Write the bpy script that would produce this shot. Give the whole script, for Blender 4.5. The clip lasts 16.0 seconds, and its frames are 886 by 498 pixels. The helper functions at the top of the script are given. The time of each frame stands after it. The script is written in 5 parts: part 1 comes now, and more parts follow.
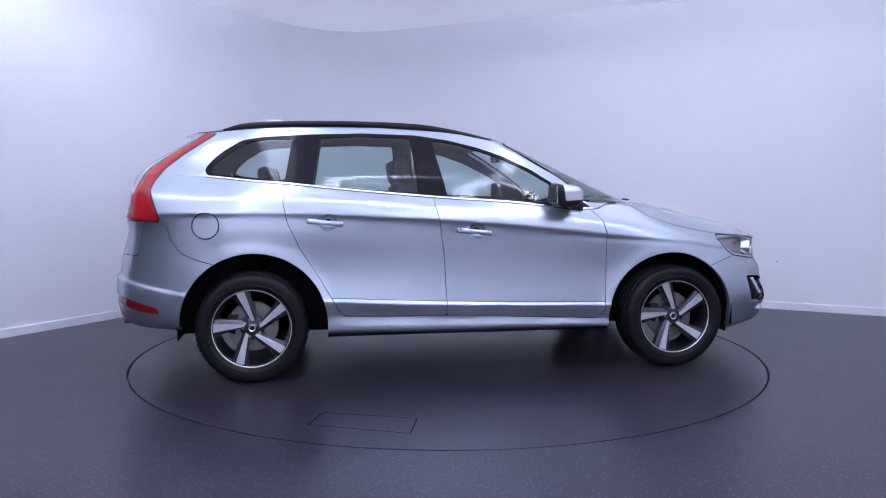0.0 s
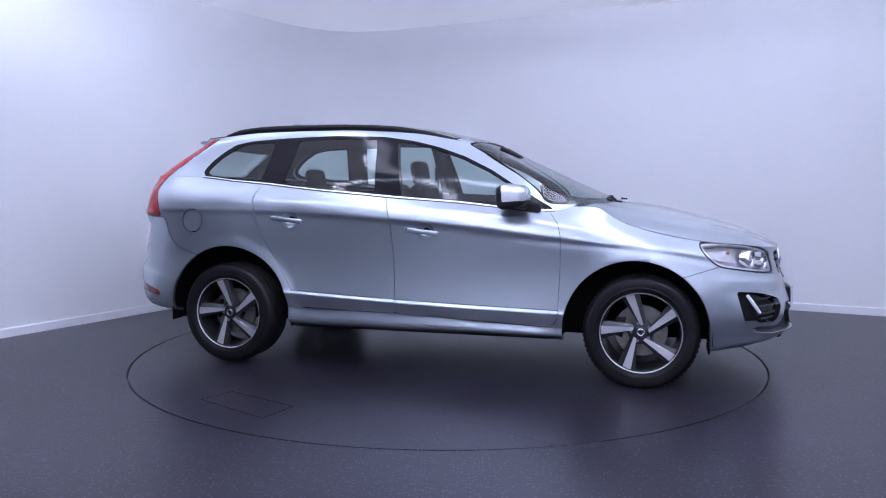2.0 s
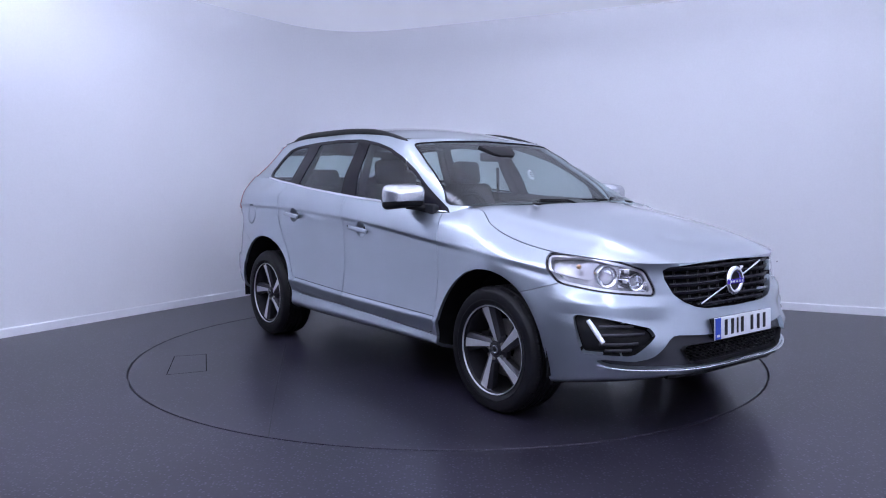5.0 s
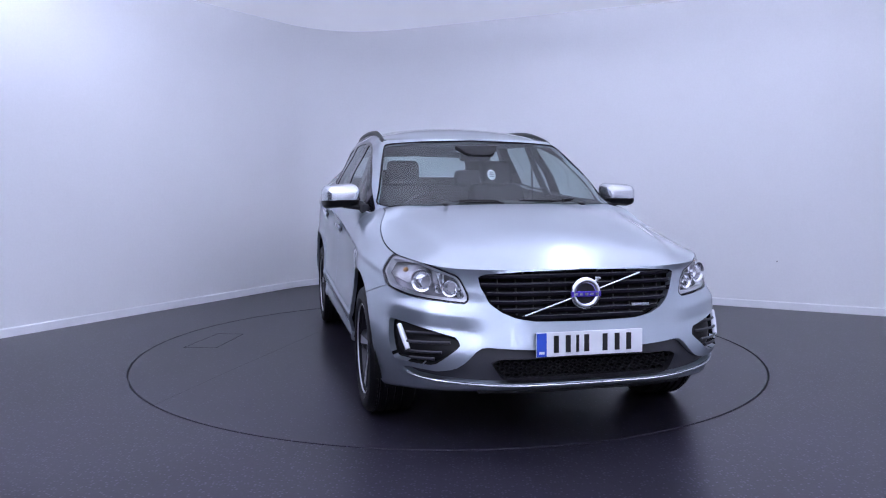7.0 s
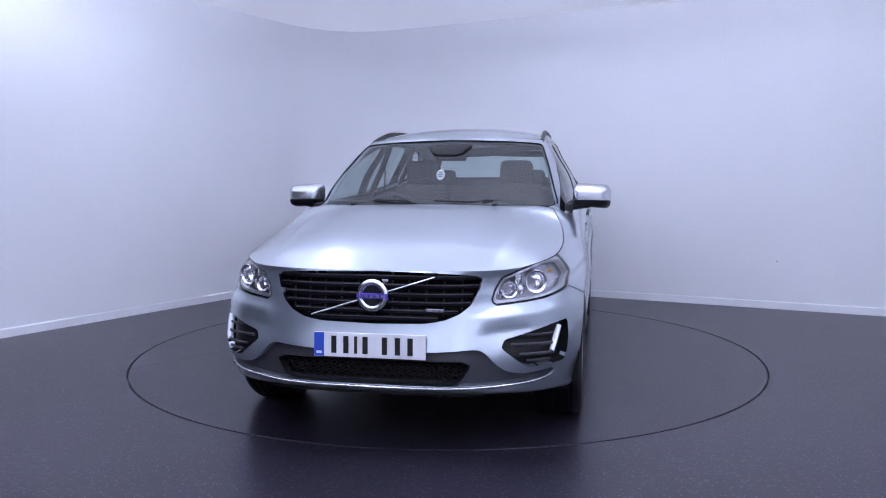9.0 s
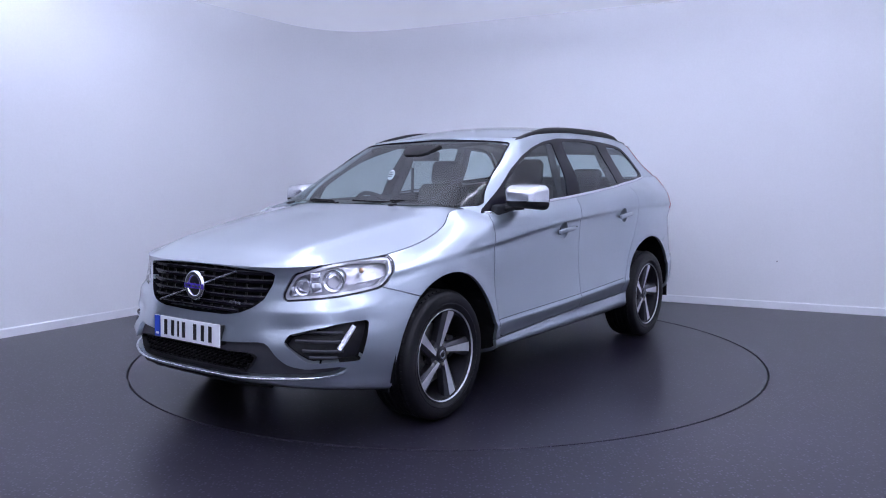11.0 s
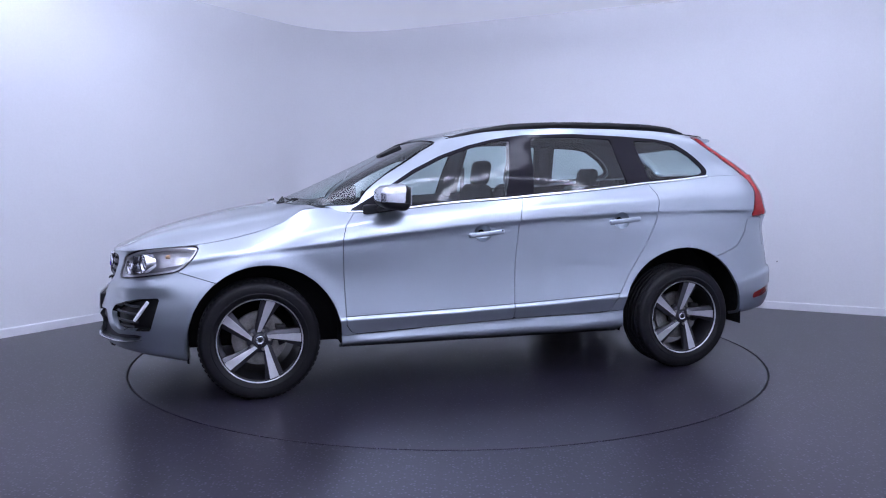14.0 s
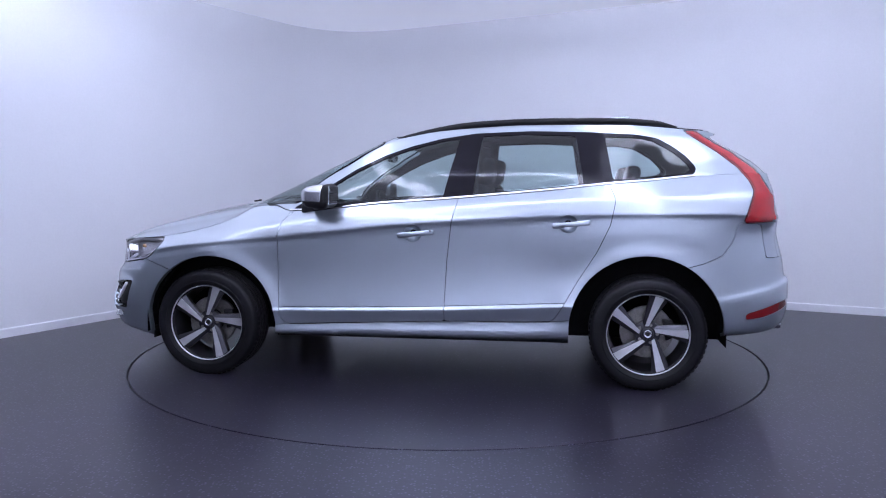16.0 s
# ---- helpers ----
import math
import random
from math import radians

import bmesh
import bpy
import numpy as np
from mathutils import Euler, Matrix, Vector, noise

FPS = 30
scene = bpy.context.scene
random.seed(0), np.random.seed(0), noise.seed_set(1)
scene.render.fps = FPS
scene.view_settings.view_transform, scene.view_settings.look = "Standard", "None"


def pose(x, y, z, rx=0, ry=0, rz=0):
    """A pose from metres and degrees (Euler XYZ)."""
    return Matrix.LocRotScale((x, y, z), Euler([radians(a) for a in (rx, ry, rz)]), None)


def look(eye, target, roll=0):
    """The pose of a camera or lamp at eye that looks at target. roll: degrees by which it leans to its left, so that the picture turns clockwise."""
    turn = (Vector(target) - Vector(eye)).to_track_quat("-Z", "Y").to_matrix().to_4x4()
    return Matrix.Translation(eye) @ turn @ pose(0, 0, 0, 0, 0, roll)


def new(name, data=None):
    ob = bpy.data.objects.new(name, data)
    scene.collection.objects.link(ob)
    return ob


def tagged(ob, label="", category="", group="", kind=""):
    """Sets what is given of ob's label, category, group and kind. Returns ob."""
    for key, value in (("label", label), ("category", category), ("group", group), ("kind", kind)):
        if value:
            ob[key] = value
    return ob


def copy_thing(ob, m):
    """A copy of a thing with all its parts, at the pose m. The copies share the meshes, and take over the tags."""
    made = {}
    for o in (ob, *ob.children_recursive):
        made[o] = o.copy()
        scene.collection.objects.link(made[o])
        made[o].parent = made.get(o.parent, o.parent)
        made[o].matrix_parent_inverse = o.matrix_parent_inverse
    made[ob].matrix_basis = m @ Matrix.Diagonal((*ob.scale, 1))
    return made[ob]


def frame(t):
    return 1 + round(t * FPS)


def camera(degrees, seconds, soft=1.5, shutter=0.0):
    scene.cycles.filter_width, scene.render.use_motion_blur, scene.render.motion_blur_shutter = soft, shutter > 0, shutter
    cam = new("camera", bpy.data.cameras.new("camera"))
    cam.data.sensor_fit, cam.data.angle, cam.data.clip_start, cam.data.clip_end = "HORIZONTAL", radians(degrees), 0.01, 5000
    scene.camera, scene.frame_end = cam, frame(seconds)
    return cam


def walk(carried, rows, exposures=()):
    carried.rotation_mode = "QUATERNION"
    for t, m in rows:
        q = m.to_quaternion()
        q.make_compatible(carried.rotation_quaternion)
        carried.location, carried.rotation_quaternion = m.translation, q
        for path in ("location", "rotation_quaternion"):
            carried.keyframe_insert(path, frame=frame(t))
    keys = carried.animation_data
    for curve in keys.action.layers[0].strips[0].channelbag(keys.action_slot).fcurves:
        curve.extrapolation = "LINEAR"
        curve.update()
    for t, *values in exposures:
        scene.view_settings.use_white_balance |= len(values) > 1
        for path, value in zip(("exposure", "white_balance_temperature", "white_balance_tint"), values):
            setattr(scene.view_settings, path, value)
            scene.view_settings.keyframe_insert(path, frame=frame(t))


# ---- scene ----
# The eye stands still on a tripod; the turntable's centre is the origin, z = 0 is its surface.
cam = camera(59.24, 16.0, soft=1.1)
EYE = Vector((0.0, -5.767, 1.251))
AIM = EYE + Vector((-0.00532, 0.99622, -0.08676)) * 5
walk(cam, [(0, look(EYE, AIM, -0.075)), (16, look(EYE, AIM, -0.075))])

# ---- light ----
world = bpy.data.worlds.new("studio_air")
scene.world = world
world.use_nodes = True
world.node_tree.nodes["Background"].inputs[0].default_value = (0.62, 0.68, 1.0, 1)
world.node_tree.nodes["Background"].inputs[1].default_value = 0.25
scene.view_settings.exposure = 0.98


# Added, unseen light boxes hang under the ceiling, above the picture's upper edge.
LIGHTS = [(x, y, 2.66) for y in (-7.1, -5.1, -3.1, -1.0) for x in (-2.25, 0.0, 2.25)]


# ---- materials ----
def material(name, base, rough=0.5, metal=0.0, spot=0.0, spot_scale=8.0, grain=0.0, grain_scale=200.0,
             bump=0.0, coat=0.0, ior=1.45, rough_vary=0.0, spec=0.5):
    """A principled surface: colour varied at a large and a small scale, roughness varied, fine relief."""
    m = bpy.data.materials.new(name)
    m.use_nodes = True
    t = m.node_tree
    b = t.nodes["Principled BSDF"]
    b.inputs["Roughness"].default_value = rough
    b.inputs["Metallic"].default_value = metal
    b.inputs["IOR"].default_value = ior
    b.inputs["Coat Weight"].default_value = coat
    b.inputs["Coat Roughness"].default_value = 0.04
    b.inputs["Base Color"].default_value = (*base, 1)
    b.inputs["Specular IOR Level"].default_value = spec
    co = t.nodes.new("ShaderNodeTexCoord")

    def noise_at(scale, detail=4.0):
        n = t.nodes.new("ShaderNodeTexNoise")
        n.inputs["Scale"].default_value, n.inputs["Detail"].default_value = scale, detail
        t.links.new(co.outputs["Object"], n.inputs["Vector"])
        return n

    if spot or grain:
        big, fine = noise_at(spot_scale), noise_at(grain_scale, 2.0)
        last = None
        for src, amount in ((big, spot), (fine, grain)):
            ramp = t.nodes.new("ShaderNodeMapRange")
            ramp.inputs["From Min"].default_value, ramp.inputs["From Max"].default_value = 0.3, 0.7
            ramp.inputs["To Min"].default_value, ramp.inputs["To Max"].default_value = 1 - amount, 1 + amount
            t.links.new(src.outputs["Fac"], ramp.inputs["Value"])
            if last is None:
                last = ramp.outputs["Result"]
            else:
                mul = t.nodes.new("ShaderNodeMath")
                mul.operation = "MULTIPLY"
                t.links.new(last, mul.inputs[0])
                t.links.new(ramp.outputs["Result"], mul.inputs[1])
                last = mul.outputs["Value"]
        mix = t.nodes.new("ShaderNodeVectorMath")
        mix.operation = "SCALE"
        mix.inputs[0].default_value = base
        t.links.new(last, mix.inputs["Scale"])
        t.links.new(mix.outputs["Vector"], b.inputs["Base Color"])
    if rough_vary:
        n = noise_at(spot_scale * 1.7, 5.0)
        ramp = t.nodes.new("ShaderNodeMapRange")
        ramp.inputs["From Min"].default_value, ramp.inputs["From Max"].default_value = 0.3, 0.7
        ramp.inputs["To Min"].default_value = max(0.02, rough - rough_vary)
        ramp.inputs["To Max"].default_value = rough + rough_vary
        t.links.new(n.outputs["Fac"], ramp.inputs["Value"])
        t.links.new(ramp.outputs["Result"], b.inputs["Roughness"])
    if bump:
        n = noise_at(grain_scale, 3.0)
        bp = t.nodes.new("ShaderNodeBump")
        bp.inputs["Strength"].default_value, bp.inputs["Distance"].default_value = bump, 0.002
        t.links.new(n.outputs["Fac"], bp.inputs["Height"])
        t.links.new(bp.outputs["Normal"], b.inputs["Normal"])
    return m


def pane(name, tint, gloss_rough=0.0, base=0.05):
    """Thin glass: light goes straight through, tinted; gloss rises towards grazing view."""
    m = bpy.data.materials.new(name)
    m.use_nodes = True
    t = m.node_tree
    t.nodes.remove(t.nodes["Principled BSDF"])
    clear, gloss = t.nodes.new("ShaderNodeBsdfTransparent"), t.nodes.new("ShaderNodeBsdfGlossy")
    face, mix = t.nodes.new("ShaderNodeLayerWeight"), t.nodes.new("ShaderNodeMixShader")
    power, gain = t.nodes.new("ShaderNodeMath"), t.nodes.new("ShaderNodeMapRange")
    clear.inputs["Color"].default_value = (*tint, 1)
    gloss.inputs["Roughness"].default_value = gloss_rough
    face.inputs["Blend"].default_value = 0.5
    power.operation = "POWER"
    power.inputs[1].default_value = 4.0
    gain.inputs["To Min"].default_value, gain.inputs["To Max"].default_value = base, 0.9
    t.links.new(face.outputs["Facing"], power.inputs[0])
    t.links.new(power.outputs["Value"], gain.inputs["Value"])
    t.links.new(gain.outputs["Result"], mix.inputs["Fac"])
    t.links.new(clear.outputs["BSDF"], mix.inputs[1])
    t.links.new(gloss.outputs["BSDF"], mix.inputs[2])
    t.links.new(mix.outputs["Shader"], t.nodes["Material Output"].inputs["Surface"])
    return m


PAINT = material("silver_blue_metallic_paint", (0.41, 0.462, 0.518), 0.30, 0.85, 0.02, 3.0, 0.05, 900.0, 0.02, coat=1.0)
BLACK = material("black_plastic", (0.010, 0.010, 0.012), 0.45, 0, 0.1, 20, 0.15, 600, 0.1, spec=0.3)
GLOSS_BLACK = material("gloss_black_trim", (0.010, 0.009, 0.014), 0.10, 0, 0.05, 12, ior=1.25)
MATT_DARK = material("dark_liner", (0.008, 0.008, 0.009), 0.9, 0, 0.2, 9, 0.2, 150, 0.2, spec=0.1)
GREY_TRIM = material("charcoal_bumper_plastic", (0.035, 0.036, 0.045), 0.5, 0, 0.08, 15, 0.12, 700, 0.15)
CHROME = material("bright_chrome", (0.86, 0.87, 0.90), 0.12, 1.0, 0.03, 20, rough_vary=0.03)
SATIN = material("satin_silver", (0.60, 0.62, 0.66), 0.26, 0.9, 0.04, 14, 0.03, 500)
RUBBER = material("tyre_rubber", (0.006, 0.006, 0.008), 0.5, 0, 0.15, 18, 0.15, 300, 0.25, spec=0.32)
RIM_DARK = material("graphite_wheel_paint", (0.045, 0.045, 0.055), 0.3, 0.6, 0.06, 20, coat=0.3)
RIM_CUT = material("turned_alloy", (0.60, 0.60, 0.63), 0.34, 0.6, 0.04, 25, 0.06, 700, 0.05)
STEEL = material("brake_steel", (0.26, 0.25, 0.24), 0.4, 0.8, 0.2, 30, 0.2, 300, 0.1)
RED_LENS = material("red_lamp_plastic", (0.40, 0.007, 0.012), 0.12, 0, 0.12, 12, coat=0.4)
DARK_RED = material("dark_red_lamp_plastic", (0.22, 0.006, 0.010), 0.15, 0, 0.1, 12, coat=1.0)
WHITE_LENS = material("white_lamp_plastic", (0.80, 0.82, 0.88), 0.15, 0, 0.03, 20, coat=0.8)
PLATE_WHITE = material("white_plate", (0.82, 0.83, 0.86), 0.35, 0, 0.02, 12)
PLATE_BLUE = material("blue_plate_band", (0.03, 0.09, 0.55), 0.35, 0, 0.05, 20)
BADGE_BLUE = material("blue_violet_enamel", (0.10, 0.06, 0.50), 0.2, 0, 0.05, 20, coat=0.6)
INK = material("black_ink", (0.012, 0.012, 0.014), 0.5, 0, 0.05, 30)
SEAT = material("charcoal_leather", (0.018, 0.019, 0.023), 0.6, 0, 0.12, 14, 0.1, 60, 0.05, spec=0.2)
DASH = material("dark_dashboard_plastic", (0.018, 0.019, 0.023), 0.7, 0, 0.1, 12, 0.1, 60, 0.05, spec=0.25)
LINING = material("grey_headlining", (0.030, 0.031, 0.036), 0.9, 0, 0.05, 9, 0.08, 60)
LAMP_BOWL = material("smoked_lamp_interior", (0.46, 0.46, 0.50), 0.26, 0.6, 0.15, 25)
LAMP_SILVER = material("lamp_reflector_silver", (0.58, 0.59, 0.62), 0.30, 0.85, 0.10, 25)
GLASS = pane("green_tinted_glass", (0.70, 0.81, 0.80), base=0.055)
LAMP_GLASS = pane("clear_lamp_cover", (0.98, 0.98, 0.99), base=0.04)
WALL = material("white_wall_paint", (0.76, 0.77, 0.80), 0.75, 0, 0.015, 0.9, 0.015, 60, 0.05)
CEIL = material("white_ceiling_added_glow", (0.86, 0.87, 0.88), 0.8, 0, 0.02, 1.1, 0.015, 60, 0.05)
SKIRT = material("white_gloss_skirting", (0.78, 0.79, 0.83), 0.35, 0, 0.03, 4, 0.02, 120)


def glowing(name, colour, strength):
    m = bpy.data.materials.new(name)
    m.use_nodes = True
    b = m.node_tree.nodes["Principled BSDF"]
    b.inputs["Base Color"].default_value = (0.8, 0.8, 0.8, 1)
    b.inputs["Emission Color"].default_value = (*colour, 1)
    b.inputs["Emission Strength"].default_value = strength
    return m


# faint emission added to the white ceiling so that it outshines the walls
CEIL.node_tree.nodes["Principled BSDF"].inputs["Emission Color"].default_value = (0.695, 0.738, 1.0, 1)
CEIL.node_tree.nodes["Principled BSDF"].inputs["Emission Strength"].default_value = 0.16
# glow of the added light boxes; the upward one brightens ceiling and walls
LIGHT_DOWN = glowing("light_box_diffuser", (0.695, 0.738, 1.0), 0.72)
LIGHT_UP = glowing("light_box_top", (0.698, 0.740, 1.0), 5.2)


def floor_material(name, flecks):
    """Dark vinyl with pale flecks, scuffs and wiped, glossier patches."""
    m = material(name, (0.0160, 0.0145, 0.0225), 0.31, 0, 0.30, 1.3, 0.30, 55.0, ior=1.45)
    t = m.node_tree
    b = t.nodes["Principled BSDF"]
    b.inputs["Specular Tint"].default_value = (0.97, 0.88, 1.0, 1)
    co = next(n for n in t.nodes if n.type == "TEX_COORD")
    fleck = t.nodes.new("ShaderNodeTexVoronoi")
    fleck.inputs["Scale"].default_value = 62.0
    t.links.new(co.outputs["Object"], fleck.inputs["Vector"])
    pick = t.nodes.new("ShaderNodeMapRange")
    pick.inputs["From Min"].default_value, pick.inputs["From Max"].default_value = 0.22, 0.38
    pick.inputs["To Min"].default_value, pick.inputs["To Max"].default_value = 1.0, 0.0
    t.links.new(fleck.outputs["Distance"], pick.inputs["Value"])
    sep = t.nodes.new("ShaderNodeSeparateColor")
    t.links.new(fleck.outputs["Color"], sep.inputs["Color"])
    some = t.nodes.new("ShaderNodeMath")
    some.operation = "GREATER_THAN"
    some.inputs[1].default_value = flecks
    t.links.new(sep.outputs["Red"], some.inputs[0])
    both = t.nodes.new("ShaderNodeMath")
    both.operation = "MULTIPLY"
    t.links.new(pick.outputs["Result"], both.inputs[0])
    t.links.new(some.outputs["Value"], both.inputs[1])
    mix = t.nodes.new("ShaderNodeMix")
    mix.data_type = "RGBA"
    mix.inputs["B"].default_value = (0.085, 0.080, 0.118, 1)
    src = b.inputs["Base Color"].links[0].from_socket
    t.links.new(both.outputs["Value"], mix.inputs["Factor"])
    t.links.new(src, mix.inputs["A"])
    t.links.new(mix.outputs["Result"], b.inputs["Base Color"])
    return m


FLOOR = floor_material("dark_flecked_vinyl", 0.5)
PLATE = floor_material("dark_worn_vinyl", 0.8)


# unseen dark side behind the eye, added so the car reflects darkness
DARK_SIDE = material("dark_unseen_side", (0.06, 0.06, 0.075), 0.9, 0, 0.1, 3, 0.1, 60, 0.2)


# ---- mesh tools ----
def link_mesh(name, verts, faces, mat, parent=None, label="", smooth=True):
    me = bpy.data.meshes.new(name)
    me.from_pydata([tuple(map(float, v)) for v in verts], [], [tuple(map(int, f)) for f in faces])
    me.materials.append(mat)
    me.update()
    if smooth:
        me.polygons.foreach_set("use_smooth", [True] * len(me.polygons))
    ob = new(name, me)
    if parent is not None:
        ob.parent = parent
    if label:
        ob["label"] = label
    return ob


def part(name, bm, mat, parent=None, label="", smooth=None):
    """Link a bmesh as one mesh object; smooth: degrees under which edges are shaded round."""
    if smooth is not None:
        for f in bm.faces:
            f.smooth = True
        for e in bm.edges:
            if len(e.link_faces) == 2 and e.calc_face_angle(0) > radians(smooth):
                e.smooth = False
    me = bpy.data.meshes.new(name)
    bm.to_mesh(me)
    bm.free()
    me.materials.append(mat)
    ob = new(name, me)
    if parent is not None:
        ob.parent = parent
    if label:
        ob["label"] = label
    return ob


def box_bm(sx, sy, sz, m=Matrix(), bevel=0.0, segments=2, bm=None):
    own = bmesh.new()
    bmesh.ops.create_cube(own, size=1, matrix=Matrix.Diagonal((sx, sy, sz, 1)))
    if bevel:
        bmesh.ops.bevel(own, geom=own.edges[:], offset=bevel, segments=segments, affect="EDGES", profile=0.5)
    own.transform(m)
    if bm is None:
        return own
    tmp = bpy.data.meshes.new("tmp")
    own.to_mesh(tmp)
    own.free()
    bm.from_mesh(tmp)
    bpy.data.meshes.remove(tmp)
    return bm


def tube(points, radius, sides=10, closed=False, flat=1.0, up=(0, 0, 1)):
    """A bmesh swept round a polyline; radius may be a list; flat squeezes it along up."""
    bm = bmesh.new()
    pts = [Vector(p) for p in points]
    n = len(pts)
    rad = radius if isinstance(radius, (list, tuple)) else [radius] * n
    rings = []
    for i, p in enumerate(pts):
        a = pts[(i - 1) % n] if closed or i > 0 else pts[i]
        b = pts[(i + 1) % n] if closed or i < n - 1 else pts[i]
        d = (b - a).normalized()
        s = d.cross(Vector(up))
        s = s.normalized() if s.length > 1e-6 else Vector((1, 0, 0))
        u = s.cross(d).normalized()
        rings.append([bm.verts.new(p + s * math.cos(k * math.tau / sides) * rad[i] + u * math.sin(k * math.tau / sides) * rad[i] * flat)
                      for k in range(sides)])
    for i in range(n if closed else n - 1):
        r0, r1 = rings[i], rings[(i + 1) % n]
        for k in range(sides):
            bm.faces.new((r0[k], r0[(k + 1) % sides], r1[(k + 1) % sides], r1[k]))
    if not closed:
        bm.faces.new(rings[0][::-1])
        bm.faces.new(rings[-1])
    bmesh.ops.recalc_face_normals(bm, faces=bm.faces[:])
    return bm


def lathe(profile, steps=64, axis="y"):
    """Turn (radius, height) pairs round an axis."""
    bm = bmesh.new()
    rings = []
    for k in range(steps):
        a = k * math.tau / steps
        c, s = math.cos(a), math.sin(a)
        rings.append([bm.verts.new((r * c, h, r * s) if axis == "y" else (r * c, r * s, h)) for r, h in profile])
    for k in range(steps):
        r0, r1 = rings[k], rings[(k + 1) % steps]
        for i in range(len(profile) - 1):
            bm.faces.new((r0[i], r0[i + 1], r1[i + 1], r1[i]))
    bmesh.ops.remove_doubles(bm, verts=bm.verts[:], dist=1e-6)
    bmesh.ops.recalc_face_normals(bm, faces=bm.faces[:])
    return bm


def prism(outline, depth, m=Matrix(), bevel=0.0):
    """A flat outline in x, z given thickness along y (centred), bevelled."""
    bm = bmesh.new()
    front = [bm.verts.new((x, -depth / 2, z)) for x, z in outline]
    back = [bm.verts.new((x, depth / 2, z)) for x, z in outline]
    bm.faces.new(front)
    bm.faces.new(back[::-1])
    n = len(outline)
    for i in range(n):
        bm.faces.new((front[i], back[i], back[(i + 1) % n], front[(i + 1) % n]))
    bmesh.ops.recalc_face_normals(bm, faces=bm.faces[:])
    if bevel:
        bmesh.ops.bevel(bm, geom=bm.edges[:], offset=bevel, segments=2, affect="EDGES", profile=0.5)
    bm.transform(m)
    return bm


# ---- the studio ----
L0, L1 = Vector((-3.588, 0.376)), Vector((-1.952, 3.148))
R0, R1 = Vector((4.061, 1.384)), Vector((2.051, 2.395))
TOP = 3.05


def studio():
    """Two walls that meet in a rounded corner, floor, ceiling and skirting; added unseen walls close the room behind
    the eye and shape its light.
    """
    dl, dr = (L1 - L0).normalized(), (R1 - R0).normalized()
    corner = L0 + dl * (((R0 - L0).x * dr.y - (R0 - L0).y * dr.x) / (dl.x * dr.y - dl.y * dr.x))
    reach = 1.0
    a, b = corner - dl * reach, corner - dr * reach
    bend = []
    for i in range(25):
        s = i / 24
        bend.append(a * (1 - s) ** 2 + corner * (2 * s * (1 - s)) + b * s ** 2)
    left_end, right_end = L0 - dl * 1.4, R0 - dr * 1.1
    back_right = Vector((right_end.x, -8.6))
    back_left = Vector((left_end.x - 1.2, -8.6))

    def wall(name, path, label):
        """An upright wall along a plan polyline, 0.2 m thick outwards."""
        verts, faces = [], []
        for i, p in enumerate(path):
            d = (path[min(i + 1, len(path) - 1)] - path[max(i - 1, 0)]).normalized()
            out = Vector((-d.y, d.x)) * 0.2
            verts += [(p.x, p.y, -0.05), (p.x, p.y, TOP + 0.1), (p.x + out.x, p.y + out.y, TOP + 0.1), (p.x + out.x, p.y + out.y, -0.05)]
        for i in range(len(path) - 1):
            for k in range(4):
                faces.append((4 * i + k, 4 * i + (k + 1) % 4, 4 * i + 4 + (k + 1) % 4, 4 * i + 4 + k))
        n = 4 * (len(path) - 1)
        faces += [(3, 2, 1, 0), (n, n + 1, n + 2, n + 3)]
        ob = link_mesh(name, verts, faces, WALL, None, label, smooth=len(path) > 3)
        bm = bmesh.new()
        bm.from_mesh(ob.data)
        bmesh.ops.recalc_face_normals(bm, faces=bm.faces[:])
        for e in bm.edges:
            if len(e.link_faces) == 2 and e.calc_face_angle(0) > 0.6:
                e.smooth = False
        bm.to_mesh(ob.data)
        bm.free()
        return tagged(ob, label, "wall", kind="structure")

    main = [left_end] + [L0 - dl * 0.6, L0] + bend + [R1, R0, right_end]
    wall("wall_main", main, "white painted studio wall with a rounded corner")
    # unseen white walls bounce light at the car, the dark one darkens reflections
    wall("wall_east", [right_end, back_right], "unseen white studio side wall, placed to bounce light onto the car")
    wall("wall_south", [back_right, back_left], "unseen white studio end wall, placed to bounce light onto the car")
    wall("wall_west", [back_left, left_end], "unseen dark side wall, stands in for the dark area reflected in the car").data.materials[0] = DARK_SIDE
    outline = main + [back_right, back_left]
    floor_bm = bmesh.new()
    # the floor has a round hole in which the turntable sits
    hole = 2.2350
    n = 256
    inner = [floor_bm.verts.new((hole * math.cos(k * math.tau / n), hole * math.sin(k * math.tau / n), 0)) for k in range(n)]
    deep = [floor_bm.verts.new((hole * math.cos(k * math.tau / n), hole * math.sin(k * math.tau / n), -0.05)) for k in range(n)]
    outer = []
    for k in range(n):
        c, s = math.cos(k * math.tau / n), math.sin(k * math.tau / n)
        t = 11.5 / max(abs(c), abs(s))
        outer.append(floor_bm.verts.new((c * t, s * t, 0)))
    for k in range(n):
        j = (k + 1) % n
        floor_bm.faces.new((inner[k], outer[k], outer[j], inner[j]))
        floor_bm.faces.new((deep[k], inner[k], inner[j], deep[j]))
    pit = floor_bm.faces.new(deep)
    floor_ob = part("floor", floor_bm, FLOOR)
    tagged(floor_ob, "dark grey flecked vinyl studio floor, slightly glossy", "floor", kind="structure")
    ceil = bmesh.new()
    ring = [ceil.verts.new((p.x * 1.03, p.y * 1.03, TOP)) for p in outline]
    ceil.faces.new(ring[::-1])
